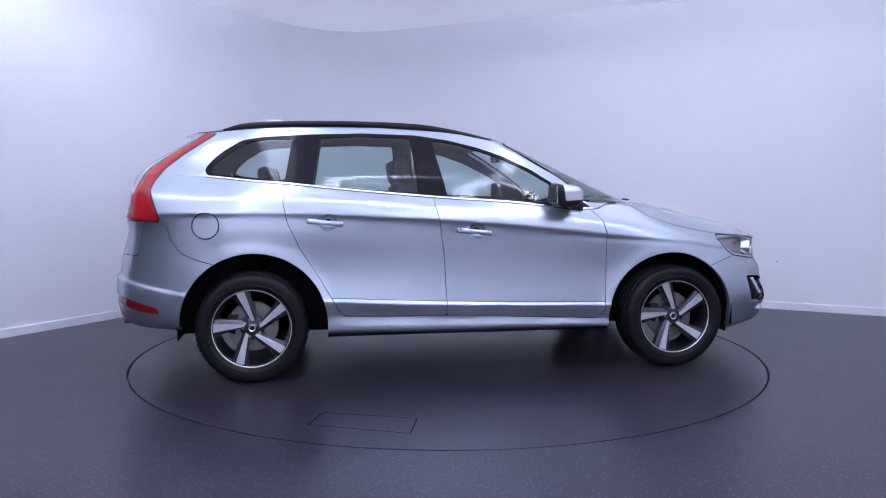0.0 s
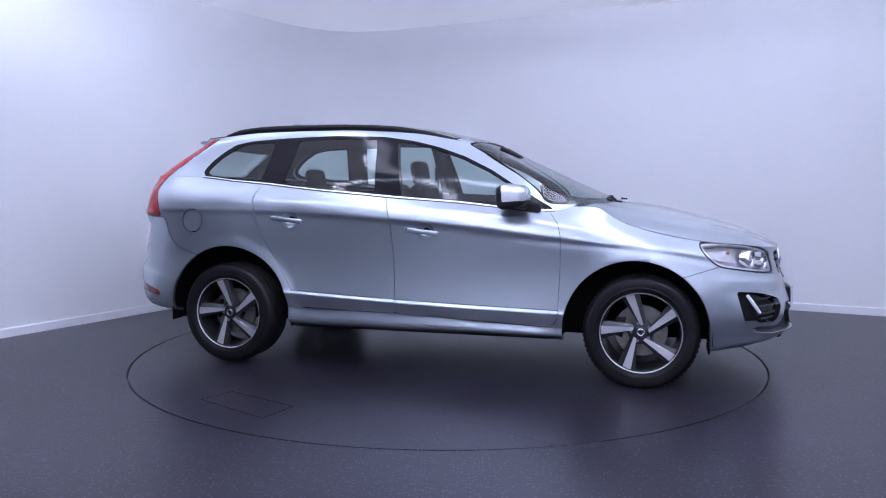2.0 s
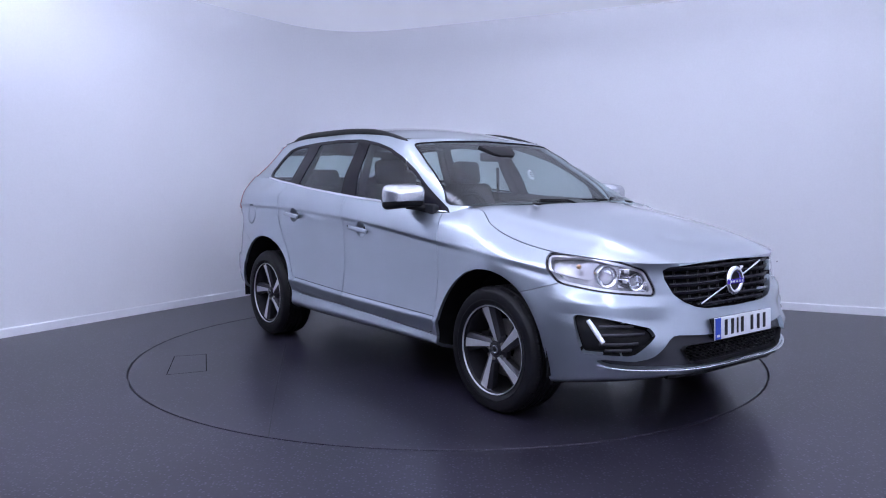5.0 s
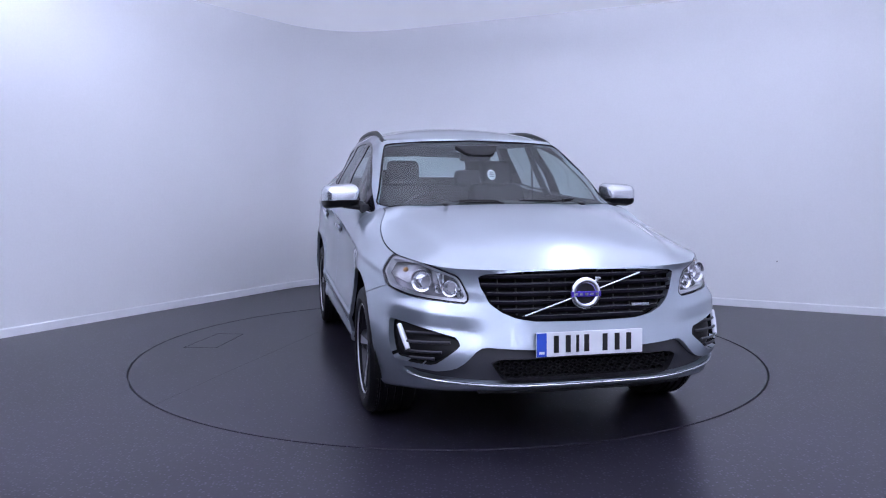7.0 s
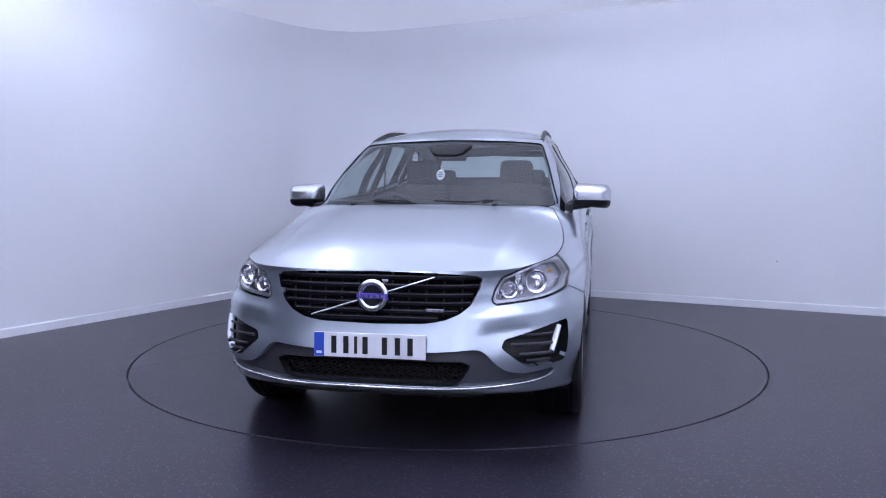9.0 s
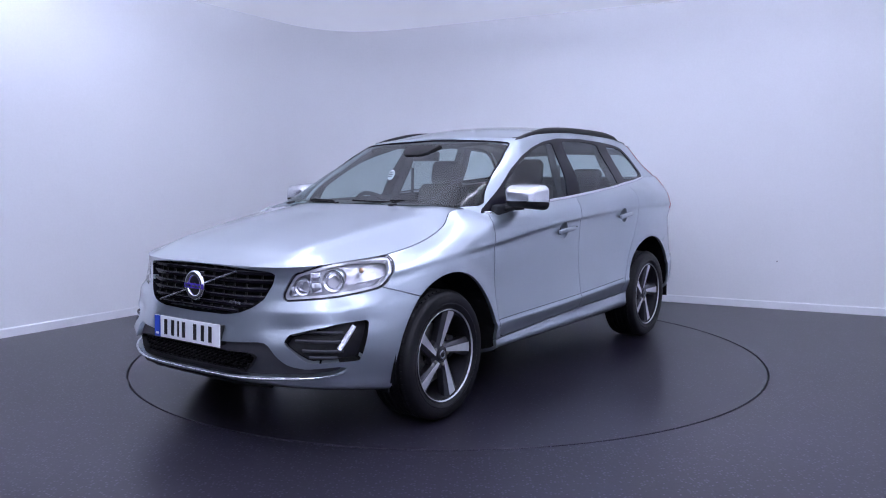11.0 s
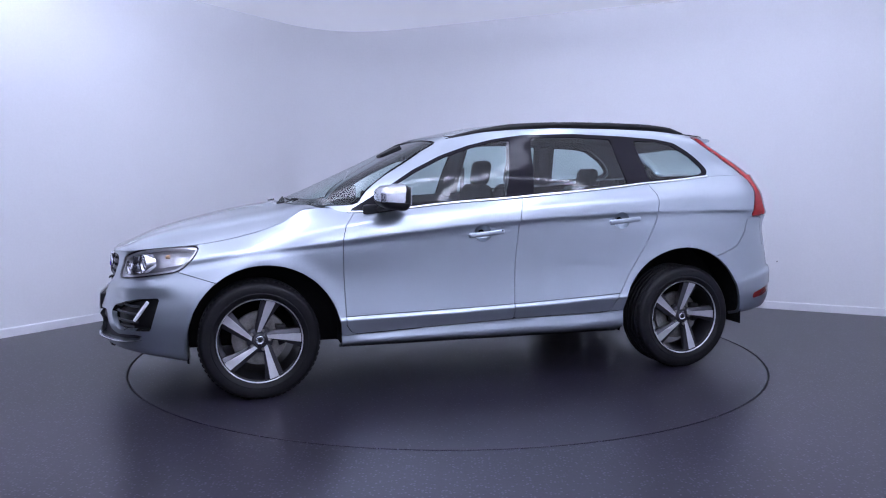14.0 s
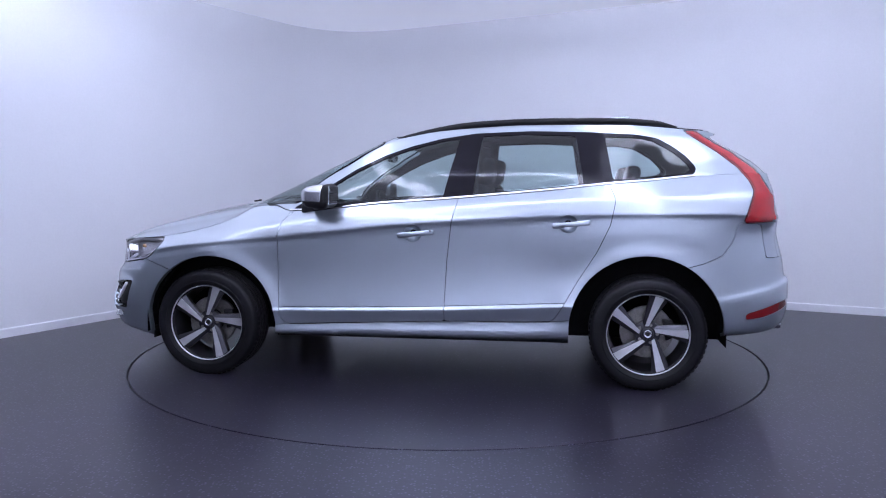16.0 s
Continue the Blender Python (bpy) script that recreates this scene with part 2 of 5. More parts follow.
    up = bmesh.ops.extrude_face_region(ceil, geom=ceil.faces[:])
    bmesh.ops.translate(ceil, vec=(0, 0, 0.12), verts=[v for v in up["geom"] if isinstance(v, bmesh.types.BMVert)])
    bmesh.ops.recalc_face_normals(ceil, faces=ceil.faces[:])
    tagged(part("ceiling", ceil, CEIL), "white studio ceiling with a faint added glow", "ceiling", kind="structure")
    # skirting, proud of the walls
    verts, faces = [], []
    for i, p in enumerate(main):
        d = (main[min(i + 1, len(main) - 1)] - main[max(i - 1, 0)]).normalized()
        inn = Vector((d.y, -d.x))
        for off, z in ((0.016, 0.0), (0.016, 0.066), (0.011, 0.073), (-0.01, 0.075)):
            q = p + inn * off
            verts.append((q.x, q.y, z))
    for i in range(len(main) - 1):
        for k in range(3):
            faces.append((4 * i + k, 4 * i + k + 1, 4 * i + 5 + k, 4 * i + 4 + k))
    tagged(link_mesh("baseboard", verts, faces, SKIRT, smooth=False), "white gloss skirting board along the studio wall", "skirting", kind="structure")


studio()


def turntable():
    """The round floor plate that carries the car, cut into the floor with a narrow dark joint."""
    bm = lathe([(0.0, 0.0), (1.0, 0.0), (2.0, 0.0), (2.2205, 0.0), (2.2225, -0.002), (2.2225, -0.04)], 256, "z")
    ob = part("turntable", bm, PLATE)
    # a rectangular hatch cut into it, and a pale welded seam
    ends = [Vector(p) for p in ((-.495, -1.93), (-.432, -1.689), (-.925, -1.502), (-1.0, -1.705))]
    for a, b in zip(ends, ends[1:] + ends[:1]):
        joint = tube([(a.x, a.y, 0), (b.x, b.y, 0)], .0028, 6, flat=.3)
        part("hatch_joint", joint, MATT_DARK, ob, "dark hatch joint")
    seam = tube([(-.885, -.886, 0), (.332, -1.563, 0), (1.065, -1.953, 0)], .0030, 6, flat=.15)
    part("floor_seam", seam, SEAM, ob, "pale welded floor seam")
    return tagged(ob, "round dark flecked vinyl turntable let into the floor", "turntable")


SEAM = material("pale_weld", (0.05, 0.05, 0.055), 0.5, 0, 0.4, 3, 0.3, 60)


TABLE = turntable()


def unseen_light_boxes():
    """Unseen hanging light boxes added over the turntable: thin metal frame, glowing below and above."""
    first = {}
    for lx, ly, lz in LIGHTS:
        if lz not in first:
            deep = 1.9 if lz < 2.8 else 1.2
            box = part("unseen_light_box", box_bm(2.0, deep, .04, Matrix.Translation((0, 0, .04)), .006), SKIRT)
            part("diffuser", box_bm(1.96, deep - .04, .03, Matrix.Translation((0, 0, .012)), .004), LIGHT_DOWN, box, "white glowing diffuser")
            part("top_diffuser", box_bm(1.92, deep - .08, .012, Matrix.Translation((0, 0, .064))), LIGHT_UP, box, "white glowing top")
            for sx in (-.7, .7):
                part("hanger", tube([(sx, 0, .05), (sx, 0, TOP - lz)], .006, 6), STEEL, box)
            tagged(box, "unseen hanging studio light box with glowing diffuser, added to light the room", "light", "studio light boxes")
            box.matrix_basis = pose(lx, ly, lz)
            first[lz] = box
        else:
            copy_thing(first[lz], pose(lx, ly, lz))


unseen_light_boxes()


def wall_marks():
    for x, y, z, r in ((3.216, 1.809, .467, .006), (-3.557, .429, .258, .010), (-3.155, 1.11, .342, .005)):
        bm = lathe([(0, .0), (r, .0), (r * .9, .002), (0, .002)], 12)
        d = (R1 - R0) if x > 0 else (L1 - L0)
        bm.transform(Matrix.Translation((x, y, z)) @ Matrix.Rotation(math.atan2(d.y, d.x), 4, "Z"))
        tagged(part("wall_mark", bm, SEAM), "small dark scuff mark on the white wall", "scuff mark", "scuffs on the wall")


wall_marks()


from mathutils.kdtree import KDTree


# ---- the car: its skin as smooth rows round the body ----
def curve(pairs):
    """A smooth curve through (x, value) pairs, as a function of arrays."""
    pairs = sorted(pairs)
    xs, ys = np.array([p[0] for p in pairs], float), np.array([p[1] for p in pairs], float)
    if len(xs) == 1:
        return lambda x: np.full(np.shape(x), ys[0])
    d = np.diff(ys) / np.diff(xs)
    m = np.concatenate([[d[0]], (d[1:] + d[:-1]) / 2, [d[-1]]])
    for i in range(1, len(m) - 1):
        if d[i - 1] * d[i] <= 0:
            m[i] = 0
        else:
            m[i] = np.sign(m[i]) * min(abs(m[i]), 3 * abs(d[i - 1]), 3 * abs(d[i]))

    def f(x):
        x = np.clip(x, xs[0], xs[-1])
        i = np.clip(np.searchsorted(xs, x) - 1, 0, len(xs) - 2)
        h = xs[i + 1] - xs[i]
        t = (x - xs[i]) / h
        return ((1 + 2 * t) * (1 - t) ** 2 * ys[i] + t * (1 - t) ** 2 * h * m[i]
                + t * t * (3 - 2 * t) * ys[i + 1] + t * t * (t - 1) * h * m[i + 1])
    return f


def half_row(row, x_front, x_rear, nf, nm, nr):
    """One row of the skin from the middle of the nose round the side to the middle of the tail."""
    y, z = curve(row["y"]), curve(row["z"])
    a = np.linspace(np.pi / 2, 0, nf) ** 1.0
    n = row["nf"]
    xf = x_front + (row["xf"] - x_front) * np.sin(a) ** (2 / n)
    ff = np.clip(np.cos(a), 0, 1) ** (2 / n)
    ff[0] = 0
    xf = xf - row.get("sag", 0.045) * np.sin(np.pi * np.clip((ff - 0.3) / 0.7, 0, 1)) ** 2
    xm = np.linspace(x_front, x_rear, nm)[1:-1]
    b = np.linspace(0, np.pi / 2, nr)
    n = row["nr"]
    xr = x_rear + (row["xr"] - x_rear) * np.sin(b) ** (2 / n)
    fr = np.clip(np.cos(b), 0, 1) ** (2 / n)
    fr[-1] = 0
    x = np.concatenate([xf, xm, xr])
    f = np.concatenate([ff, np.ones(nm - 2), fr])
    return np.stack([x, y(x) * f, z(x)], -1)


def even(row_pts, keep):
    """Re-space the points of a row evenly between its fixed columns."""
    out = row_pts.copy()
    for i0, i1 in keep:
        seg = row_pts[i0:i1 + 1]
        s = np.concatenate([[0], np.cumsum(np.linalg.norm(np.diff(seg, axis=0), axis=1))])
        t = np.linspace(0, s[-1], len(seg))
        for k in range(3):
            out[i0:i1 + 1, k] = np.interp(t, s, seg[:, k])
    return out


def skin(rows, x_front, x_rear, nf, nm, nr, sub):
    """Rows lofted upwards; returns the half grid [row, column, xyz] with y >= 0."""
    fine = 12
    keys = []
    for r in rows:
        p = half_row(r, x_front, x_rear, nf * fine, nm, nr * fine)
        nose, mid, tail = p[:nf * fine], p[nf * fine:nf * fine + nm - 2], p[nf * fine + nm - 2:]

        def thin(seg, n):
            s = np.concatenate([[0], np.cumsum(np.linalg.norm(np.diff(seg, axis=0), axis=1))])
            t = np.linspace(0, s[-1], n)
            return np.stack([np.interp(t, s, seg[:, k]) for k in range(3)], -1)
        keys.append(np.concatenate([thin(nose, nf), mid, thin(tail, nr)]))
    keys = np.array(keys)
    out = []
    m = len(keys)
    for i in range(m - 1):
        p0, p1, p2, p3 = keys[max(i - 1, 0)], keys[i], keys[i + 1], keys[min(i + 2, m - 1)]
        d = np.linalg.norm(p2 - p1, axis=1, keepdims=True)
        d0 = np.linalg.norm(p1 - p0, axis=1, keepdims=True) + 1e-6
        d2 = np.linalg.norm(p3 - p2, axis=1, keepdims=True) + 1e-6
        m1 = (p2 - p0) / (d0 + d) * d if i > 0 else p2 - p1
        m2 = (p3 - p1) / (d + d2) * d if i < m - 2 else p2 - p1
        n = sub[i] if isinstance(sub, (list, tuple)) else sub
        for k in range(n + (i == m - 2)):
            t = k / n
            out.append((1 + 2 * t) * (1 - t) ** 2 * p1 + t * (1 - t) ** 2 * m1 + t * t * (3 - 2 * t) * p2 + t * t * (t - 1) * m2)
    return np.array(out)


def both_sides(grid):
    """Half grid to a whole closed band: vertices and faces, outward."""
    nr, nc, _ = grid.shape
    mirror = grid[:, ::-1].copy()
    mirror[..., 1] *= -1
    full = np.concatenate([grid, mirror[:, 1:-1]], axis=1)
    m = full.shape[1]
    verts = full.reshape(-1, 3)
    faces = []
    for i in range(nr - 1):
        for j in range(m):
            k = (j + 1) % m
            faces.append((i * m + j, i * m + k, (i + 1) * m + k, (i + 1) * m + j))
    return verts, faces


def cap_over(edge, crown, power, steps, lo=-9.0, hi=9.0, start=1.0, ridge=0.0):
    """A lid over a half row: points pulled in to the middle line, rising to crown(x)."""
    pick = (edge[:, 0] >= lo) & (edge[:, 0] <= hi)
    e = edge[pick]
    rows = []
    for k in np.linspace(start, 0, steps):
        off = e[:, 1] * k - 0.66 + 0.14 * (e[:, 0] - 1.1)
        zc = crown(e[:, 0]) + ridge * np.exp(-(off / np.where(off > 0, 0.035, 0.10)) ** 2)
        rows.append(np.stack([e[:, 0], e[:, 1] * k, e[:, 2] + (zc - e[:, 2]) * (1 - k ** power)], -1))
    g = np.array(rows)
    verts, faces = [], []
    n = g.shape[1]
    for side in (1, -1):
        base = len(verts)
        for r in g:
            verts += [(p[0], p[1] * side, p[2]) for p in r]
        for i in range(steps - 1):
            for j in range(n - 1):
                q = (base + i * n + j, base + i * n + j + 1, base + (i + 1) * n + j + 1, base + (i + 1) * n + j)
                faces.append(q if side == 1 else q[::-1])
    return weld(np.array(verts), faces)


def weld(verts, faces, tol=1e-5):
    key, ids, out = {}, [], []
    for v in verts:
        k = tuple(np.round(v / tol).astype(int))
        if k not in key:
            key[k] = len(out)
            out.append(v)
        ids.append(key[k])
    made = []
    for f in faces:
        g = []
        for i in f:
            if ids[i] not in g:
                g.append(ids[i])
        if len(g) > 2:
            made.append(tuple(g))
    return np.array(out), made


def compact(verts, faces):
    used = sorted({i for f in faces for i in f})
    re = {o: k for k, o in enumerate(used)}
    return (verts[used] if used else np.zeros((0, 3))), [tuple(re[i] for i in f) for f in faces]


def cut(shell, field):
    """Split a shell where field(verts) changes sign; returns the parts below and above zero."""
    verts, faces = shell
    if not faces:
        return shell, shell
    g = field(verts)
    g = np.where(np.abs(g) < 2e-4, 2e-4, g)
    extra, made = [], {}
    low, high = [], []

    def cross(a, b):
        k = (min(a, b), max(a, b))
        if k not in made:
            t = g[a] / (g[a] - g[b])
            made[k] = len(verts) + len(extra)
            extra.append(verts[a] + (verts[b] - verts[a]) * t)
        return made[k]

    neg = g < 0
    for f in faces:
        s = [neg[i] for i in f]
        if all(s):
            low.append(f)
        elif not any(s):
            high.append(f)
        else:
            a, b = [], []
            for i, p in enumerate(f):
                q = f[(i + 1) % len(f)]
                (a if neg[p] else b).append(p)
                if neg[p] != neg[q]:
                    c = cross(p, q)
                    a.append(c)
                    b.append(c)
            if len(a) > 2:
                low.append(tuple(a))
            if len(b) > 2:
                high.append(tuple(b))
    allv = np.concatenate([verts, np.array(extra)]) if extra else verts
    return compact(allv, low), compact(allv, high)


def gap(shell, field, width=0.004):
    """Cut with a joint of that width taken out along the line."""
    inside, _ = cut(shell, lambda v: field(v) + width / 2)
    _, outside = cut(shell, lambda v: field(v) - width / 2)
    return inside, outside


def poly_field(poly, axes=(0, 2), fold=True, where=None, rounded=0.0):
    """Signed distance (below zero inside) to an outline seen along one axis; where: -> bool, outside counts as far."""
    p = np.array(poly, float)
    q = np.roll(p, -1, axis=0)

    def f(v):
        u = v[:, list(axes)].copy()
        if fold:
            for i, a in enumerate(axes):
                if a == 1:
                    u[:, i] = np.abs(u[:, i])
        d = np.full(len(u), 1e9)
        inside = np.zeros(len(u), bool)
        for a, b in zip(p, q):
            e = b - a
            t = np.clip(((u - a) @ e) / (e @ e), 0, 1)
            d = np.minimum(d, np.linalg.norm(u - a - t[:, None] * e, axis=1))
            c = (a[1] > u[:, 1]) != (b[1] > u[:, 1])
            if abs(b[1] - a[1]) > 1e-12:
                inside ^= c & (u[:, 0] < (b[0] - a[0]) * (u[:, 1] - a[1]) / (b[1] - a[1]) + a[0])
        g = np.where(inside, -d, d) - rounded
        if where is not None:
            g = np.where(where(v), g, np.maximum(np.abs(g), 0.05))
        return g
    return f


def normals_of(verts, faces):
    n = np.zeros_like(verts)
    for f in faces:
        a, b, c = verts[f[0]], verts[f[1]], verts[f[2]]
        k = np.cross(b - a, c - a)
        if len(f) > 3:
            k = k + np.cross(c - a, verts[f[3]] - a)
        for i in f:
            n[i] += k
    return n / np.maximum(np.linalg.norm(n, axis=1, keepdims=True), 1e-12)


def rim_of(verts, faces, depth, nrm=None):
    """The turned-in edge of a shell, as vertices and faces of its own."""
    nrm = even_normals(verts) if nrm is None else nrm
    seen = set()
    for f in faces:
        for i, a in enumerate(f):
            seen.add((a, f[(i + 1) % len(f)]))
    edge = [(a, b) for a, b in seen if (b, a) not in seen]
    edge.sort()
    ids, rv, rf = {}, [], []
    for a, b in edge:
        for i in (a, b):
            if i not in ids:
                ids[i] = len(rv)
                rv += [verts[i], verts[i] - nrm[i] * depth]
        i, j = ids[a], ids[b]
        rf.append((j, i, i + 1, j + 1))
    return rv, rf


def even_normals(verts):
    """Normals of the whole skin at the places of a cut piece's vertices."""
    tree, nrm = SKIN
    out = np.zeros_like(verts)
    for i, v in enumerate(verts):
        near = tree.find_n(v, 3)
        out[i] = sum(nrm[k] / (d + 0.001) for _, k, d in near)
    return out / np.maximum(np.linalg.norm(out, axis=1, keepdims=True), 1e-12)


def panel(name, shell, mat, parent, label="", depth=0.012, lift=0.0):
    """A piece of the skin with turned-in edges, as one mesh."""
    verts, faces = shell
    if not faces:
        return None
    nrm = even_normals(verts)
    verts = verts + nrm * lift
    rv, rf = rim_of(verts, faces, depth, nrm)
    n = len(verts)
    return link_mesh(name, list(verts) + rv, list(faces) + [tuple(i + n for i in f) for f in rf], mat, parent, label)


def halves(shell):
    """Left (y > 0) and right parts of a shell."""
    right, left = cut(shell, lambda v: v[:, 1])
    return left, right


def islands(shell):
    """The connected pieces of a shell."""
    verts, faces = shell
    root = list(range(len(verts)))

    def find(i):
        while root[i] != i:
            root[i] = root[root[i]]
            i = root[i]
        return i
    for f in faces:
        for i in f[1:]:
            root[find(i)] = find(f[0])
    sets = {}
    for f in faces:
        sets.setdefault(find(f[0]), []).append(f)
    return [compact(verts, fs) for fs in sets.values() if len(fs) > 3]


def only(shell, test):
    verts, faces = shell
    return compact(verts, [f for f in faces if test(np.mean(verts[list(f)], axis=0))])


def sunk(shell, by):
    verts, faces = shell
    return verts - even_normals(verts) * by, faces


# Rows from the sill up to the bonnet's edge and the waist line.
TUB = [
    dict(xf=2.16, nf=3.3, xr=-2.12, nr=4.4, sag=.02, y=[(0, .80), (1.4, .80), (-1.4, .80)], z=[(2.3, .285), (1.9, .24), (1.7, .225), (.9, .255), (-.9, .255), (-1.8, .32), (-2.2, .34)]),
    dict(xf=2.285, nf=3.5, xr=-2.23, nr=4.4, sag=.02, y=[(2.2, .90), (1.4, .915), (.9, .918), (.7, .921), (-.6, .921), (-.9, .918), (-1.4, .915), (-2, .895)], z=[(2.3, .308), (1.95, .268), (1.75, .245), (.9, .297), (-.9, .312), (-1.8, .355), (-2.2, .372)]),
    dict(xf=2.315, nf=3.5, xr=-2.27, nr=4.4, sag=.03, y=[(2.2, .925), (1.4, .935), (.9, .918), (.7, .913), (-.6, .913), (-.9, .918), (-1.4, .935), (-2, .92)], z=[(2.3, .350), (1.95, .335), (1.75, .33), (.9, .352), (-.165, .388), (-.9, .408), (-1.8, .44), (-2.2, .46)]),
    dict(xf=2.312, nf=4.1, xr=-2.275, nr=4.4, y=[(2.2, .93), (1.4, .94), (.9, .937), (0, .937), (-.9, .94), (-1.4, .945), (-2, .925)], z=[(2.3, .43), (1.95, .43), (1.75, .43), (.9, .437), (-.17, .464), (-.9, .50), (-1.8, .555), (-2.05, .605), (-2.25, .655)]),
    dict(xf=2.300, nf=4.3, xr=-2.255, nr=4.4, y=[(2.2, .93), (1.4, .942), (.9, .929), (0, .926), (-.9, .932), (-1.4, .945), (-2, .915)], z=[(2.3, .485), (1.95, .48), (1.75, .475), (.9, .457), (-.17, .485), (-.9, .520), (-1.8, .585), (-2.05, .635), (-2.25, .685)]),
    dict(xf=2.268, nf=4.3, xr=-2.24, nr=4.4, y=[(2.2, .93), (1.7, .94), (1.4, .938), (.9, .908), (.3, .901), (-.5, .901), (-.9, .909), (-1.4, .94), (-2, .905)], z=[(2.3, .585), (1.95, .59), (1.4, .64), (0, .68), (-.9, .70), (-1.4, .72), (-2.2, .775)]),
    dict(xf=2.245, nf=3.8, xr=-2.19, nr=5, y=[(2.2, .92), (1.75, .925), (1.4, .935), (.9, .908), (.3, .896), (-.5, .895), (-.9, .908), (-1.4, .935), (-2, .89)], z=[(2.3, .69), (1.95, .70), (1.75, .74), (1.4, .80), (.9, .84), (0, .90), (-.9, .93), (-1.4, .93), (-2.2, .94)]),
    dict(xf=2.240, nf=3.8, xr=-2.18, nr=6, y=[(2.2, .905), (1.75, .907), (1.4, .931), (.9, .907), (.3, .899), (-.5, .897), (-.9, .905), (-1.4, .925), (-1.8, .905), (-2, .90)], z=[(2.3, 0.739), (1.95, 0.754), (1.75, 0.784), (1.4, 0.836), (.9, 0.879), (.237, 0.949), (-.2, 0.982), (-.9, 1.019), (-1.4, 1.034), (-2.2, 1.034)]),
    dict(xf=2.236, nf=3.8, xr=-2.17, nr=6, y=[(2.2, .90), (1.75, .905), (1.4, .927), (.9, .916), (.3, .908), (-.5, .905), (-.9, .912), (-1.4, .925), (-1.8, .912), (-2, .90)], z=[(2.3, .765), (1.95, .78), (1.75, .81), (1.4, .862), (.9, .905), (.237, .975), (-.2, 1.008), (-.9, 1.045), (-1.4, 1.06), (-2.2, 1.06)]),
    dict(xf=2.230, nf=3.8, xr=-2.16, nr=6, sag=.03, y=[(2.2, .87), (1.75, .865), (1.4, .885), (.9, .882), (.3, .880), (-.5, .885), (-.9, .892), (-1.4, .892), (-1.66, .873), (-1.9, .868), (-2, .86)], z=[(2.3, .81), (1.95, .83), (1.75, .855), (1.4, .908), (1.15, .955), (.9, .995), (.237, 1.055), (-.2, 1.08), (-.9, 1.13), (-1.4, 1.16), (-2.2, 1.17)]),
    dict(xf=2.218, nf=3.9, xr=-2.13, nr=6, sag=.005, y=[(2.2, .84), (1.75, .835), (1.42, .822), (1.236, .795), (1.10, .75), (.97, .752), (.86, .80), (.3, .838), (-.22, .838), (-.9, .83), (-1.4, .785), (-1.66, .748), (-1.9, .765), (-2, .765)], z=[(2.3, .842), (2.1, .853), (1.95, .872), (1.70, .895), (1.42, .950), (1.236, 1.012), (1.10, 1.085), (.97, 1.092), (.86, 1.064), (.5, 1.088), (.25, 1.113), (-.14, 1.14), (-.48, 1.168), (-.84, 1.20), (-1.12, 1.23), (-1.37, 1.25), (-1.66, 1.279), (-2.2, 1.30)]),
]
ARCH_F, ARCH_R = (1.352, 0.345, 0.434), (-1.370, 0.362, 0.450)
tub_grid = skin(TUB, 1.0, -1.45, 64, 150, 44, [4, 4, 6, 3, 9, 9, 7, 3, 7, 8])
# the wings swell a little round each wheel opening
for ax, az, ar in (ARCH_F, ARCH_R):
    r = np.hypot(tub_grid[..., 0] - ax, tub_grid[..., 2] - az)
    tub_grid[..., 1] += np.where(tub_grid[..., 1] > 0.6, 0.010 * np.exp(-((r - ar) / 0.05) ** 2), 0)
# the bumper corners: a proud ledge under the lamps, the face below it leaning in down to the pockets
flow = np.gradient(tub_grid[..., :2], axis=1)
out_dir = np.stack([-flow[..., 1], flow[..., 0]], -1)
out_dir /= np.maximum(np.linalg.norm(out_dir, axis=-1, keepdims=True), 1e-9)
out_dir *= np.where(np.sum(out_dir * np.stack([np.ones_like(flow[..., 0]), np.ones_like(flow[..., 0]) * .3], -1), -1, keepdims=True) < 0, -1, 1)
side_y, ledge = tub_grid[..., 1], 0.636 + 0.10 * (tub_grid[..., 1] - 0.55)
drop = (ledge - tub_grid[..., 2]) / 0.065
shape = np.where(drop < 0, np.exp(-(drop / 0.55) ** 2), np.where(drop < 1, 1 - 2.1 * drop, -1.1 * np.exp(-((drop - 1) / 0.9) ** 2)))
shape *= np.clip((side_y - 0.46) / 0.12, 0, 1) * np.clip((tub_grid[..., 0] - 1.80) / 0.18, 0, 1)
tub_grid[..., :2] += out_dir * (0.011 * shape)[..., None]
BELT = TUB[-1]
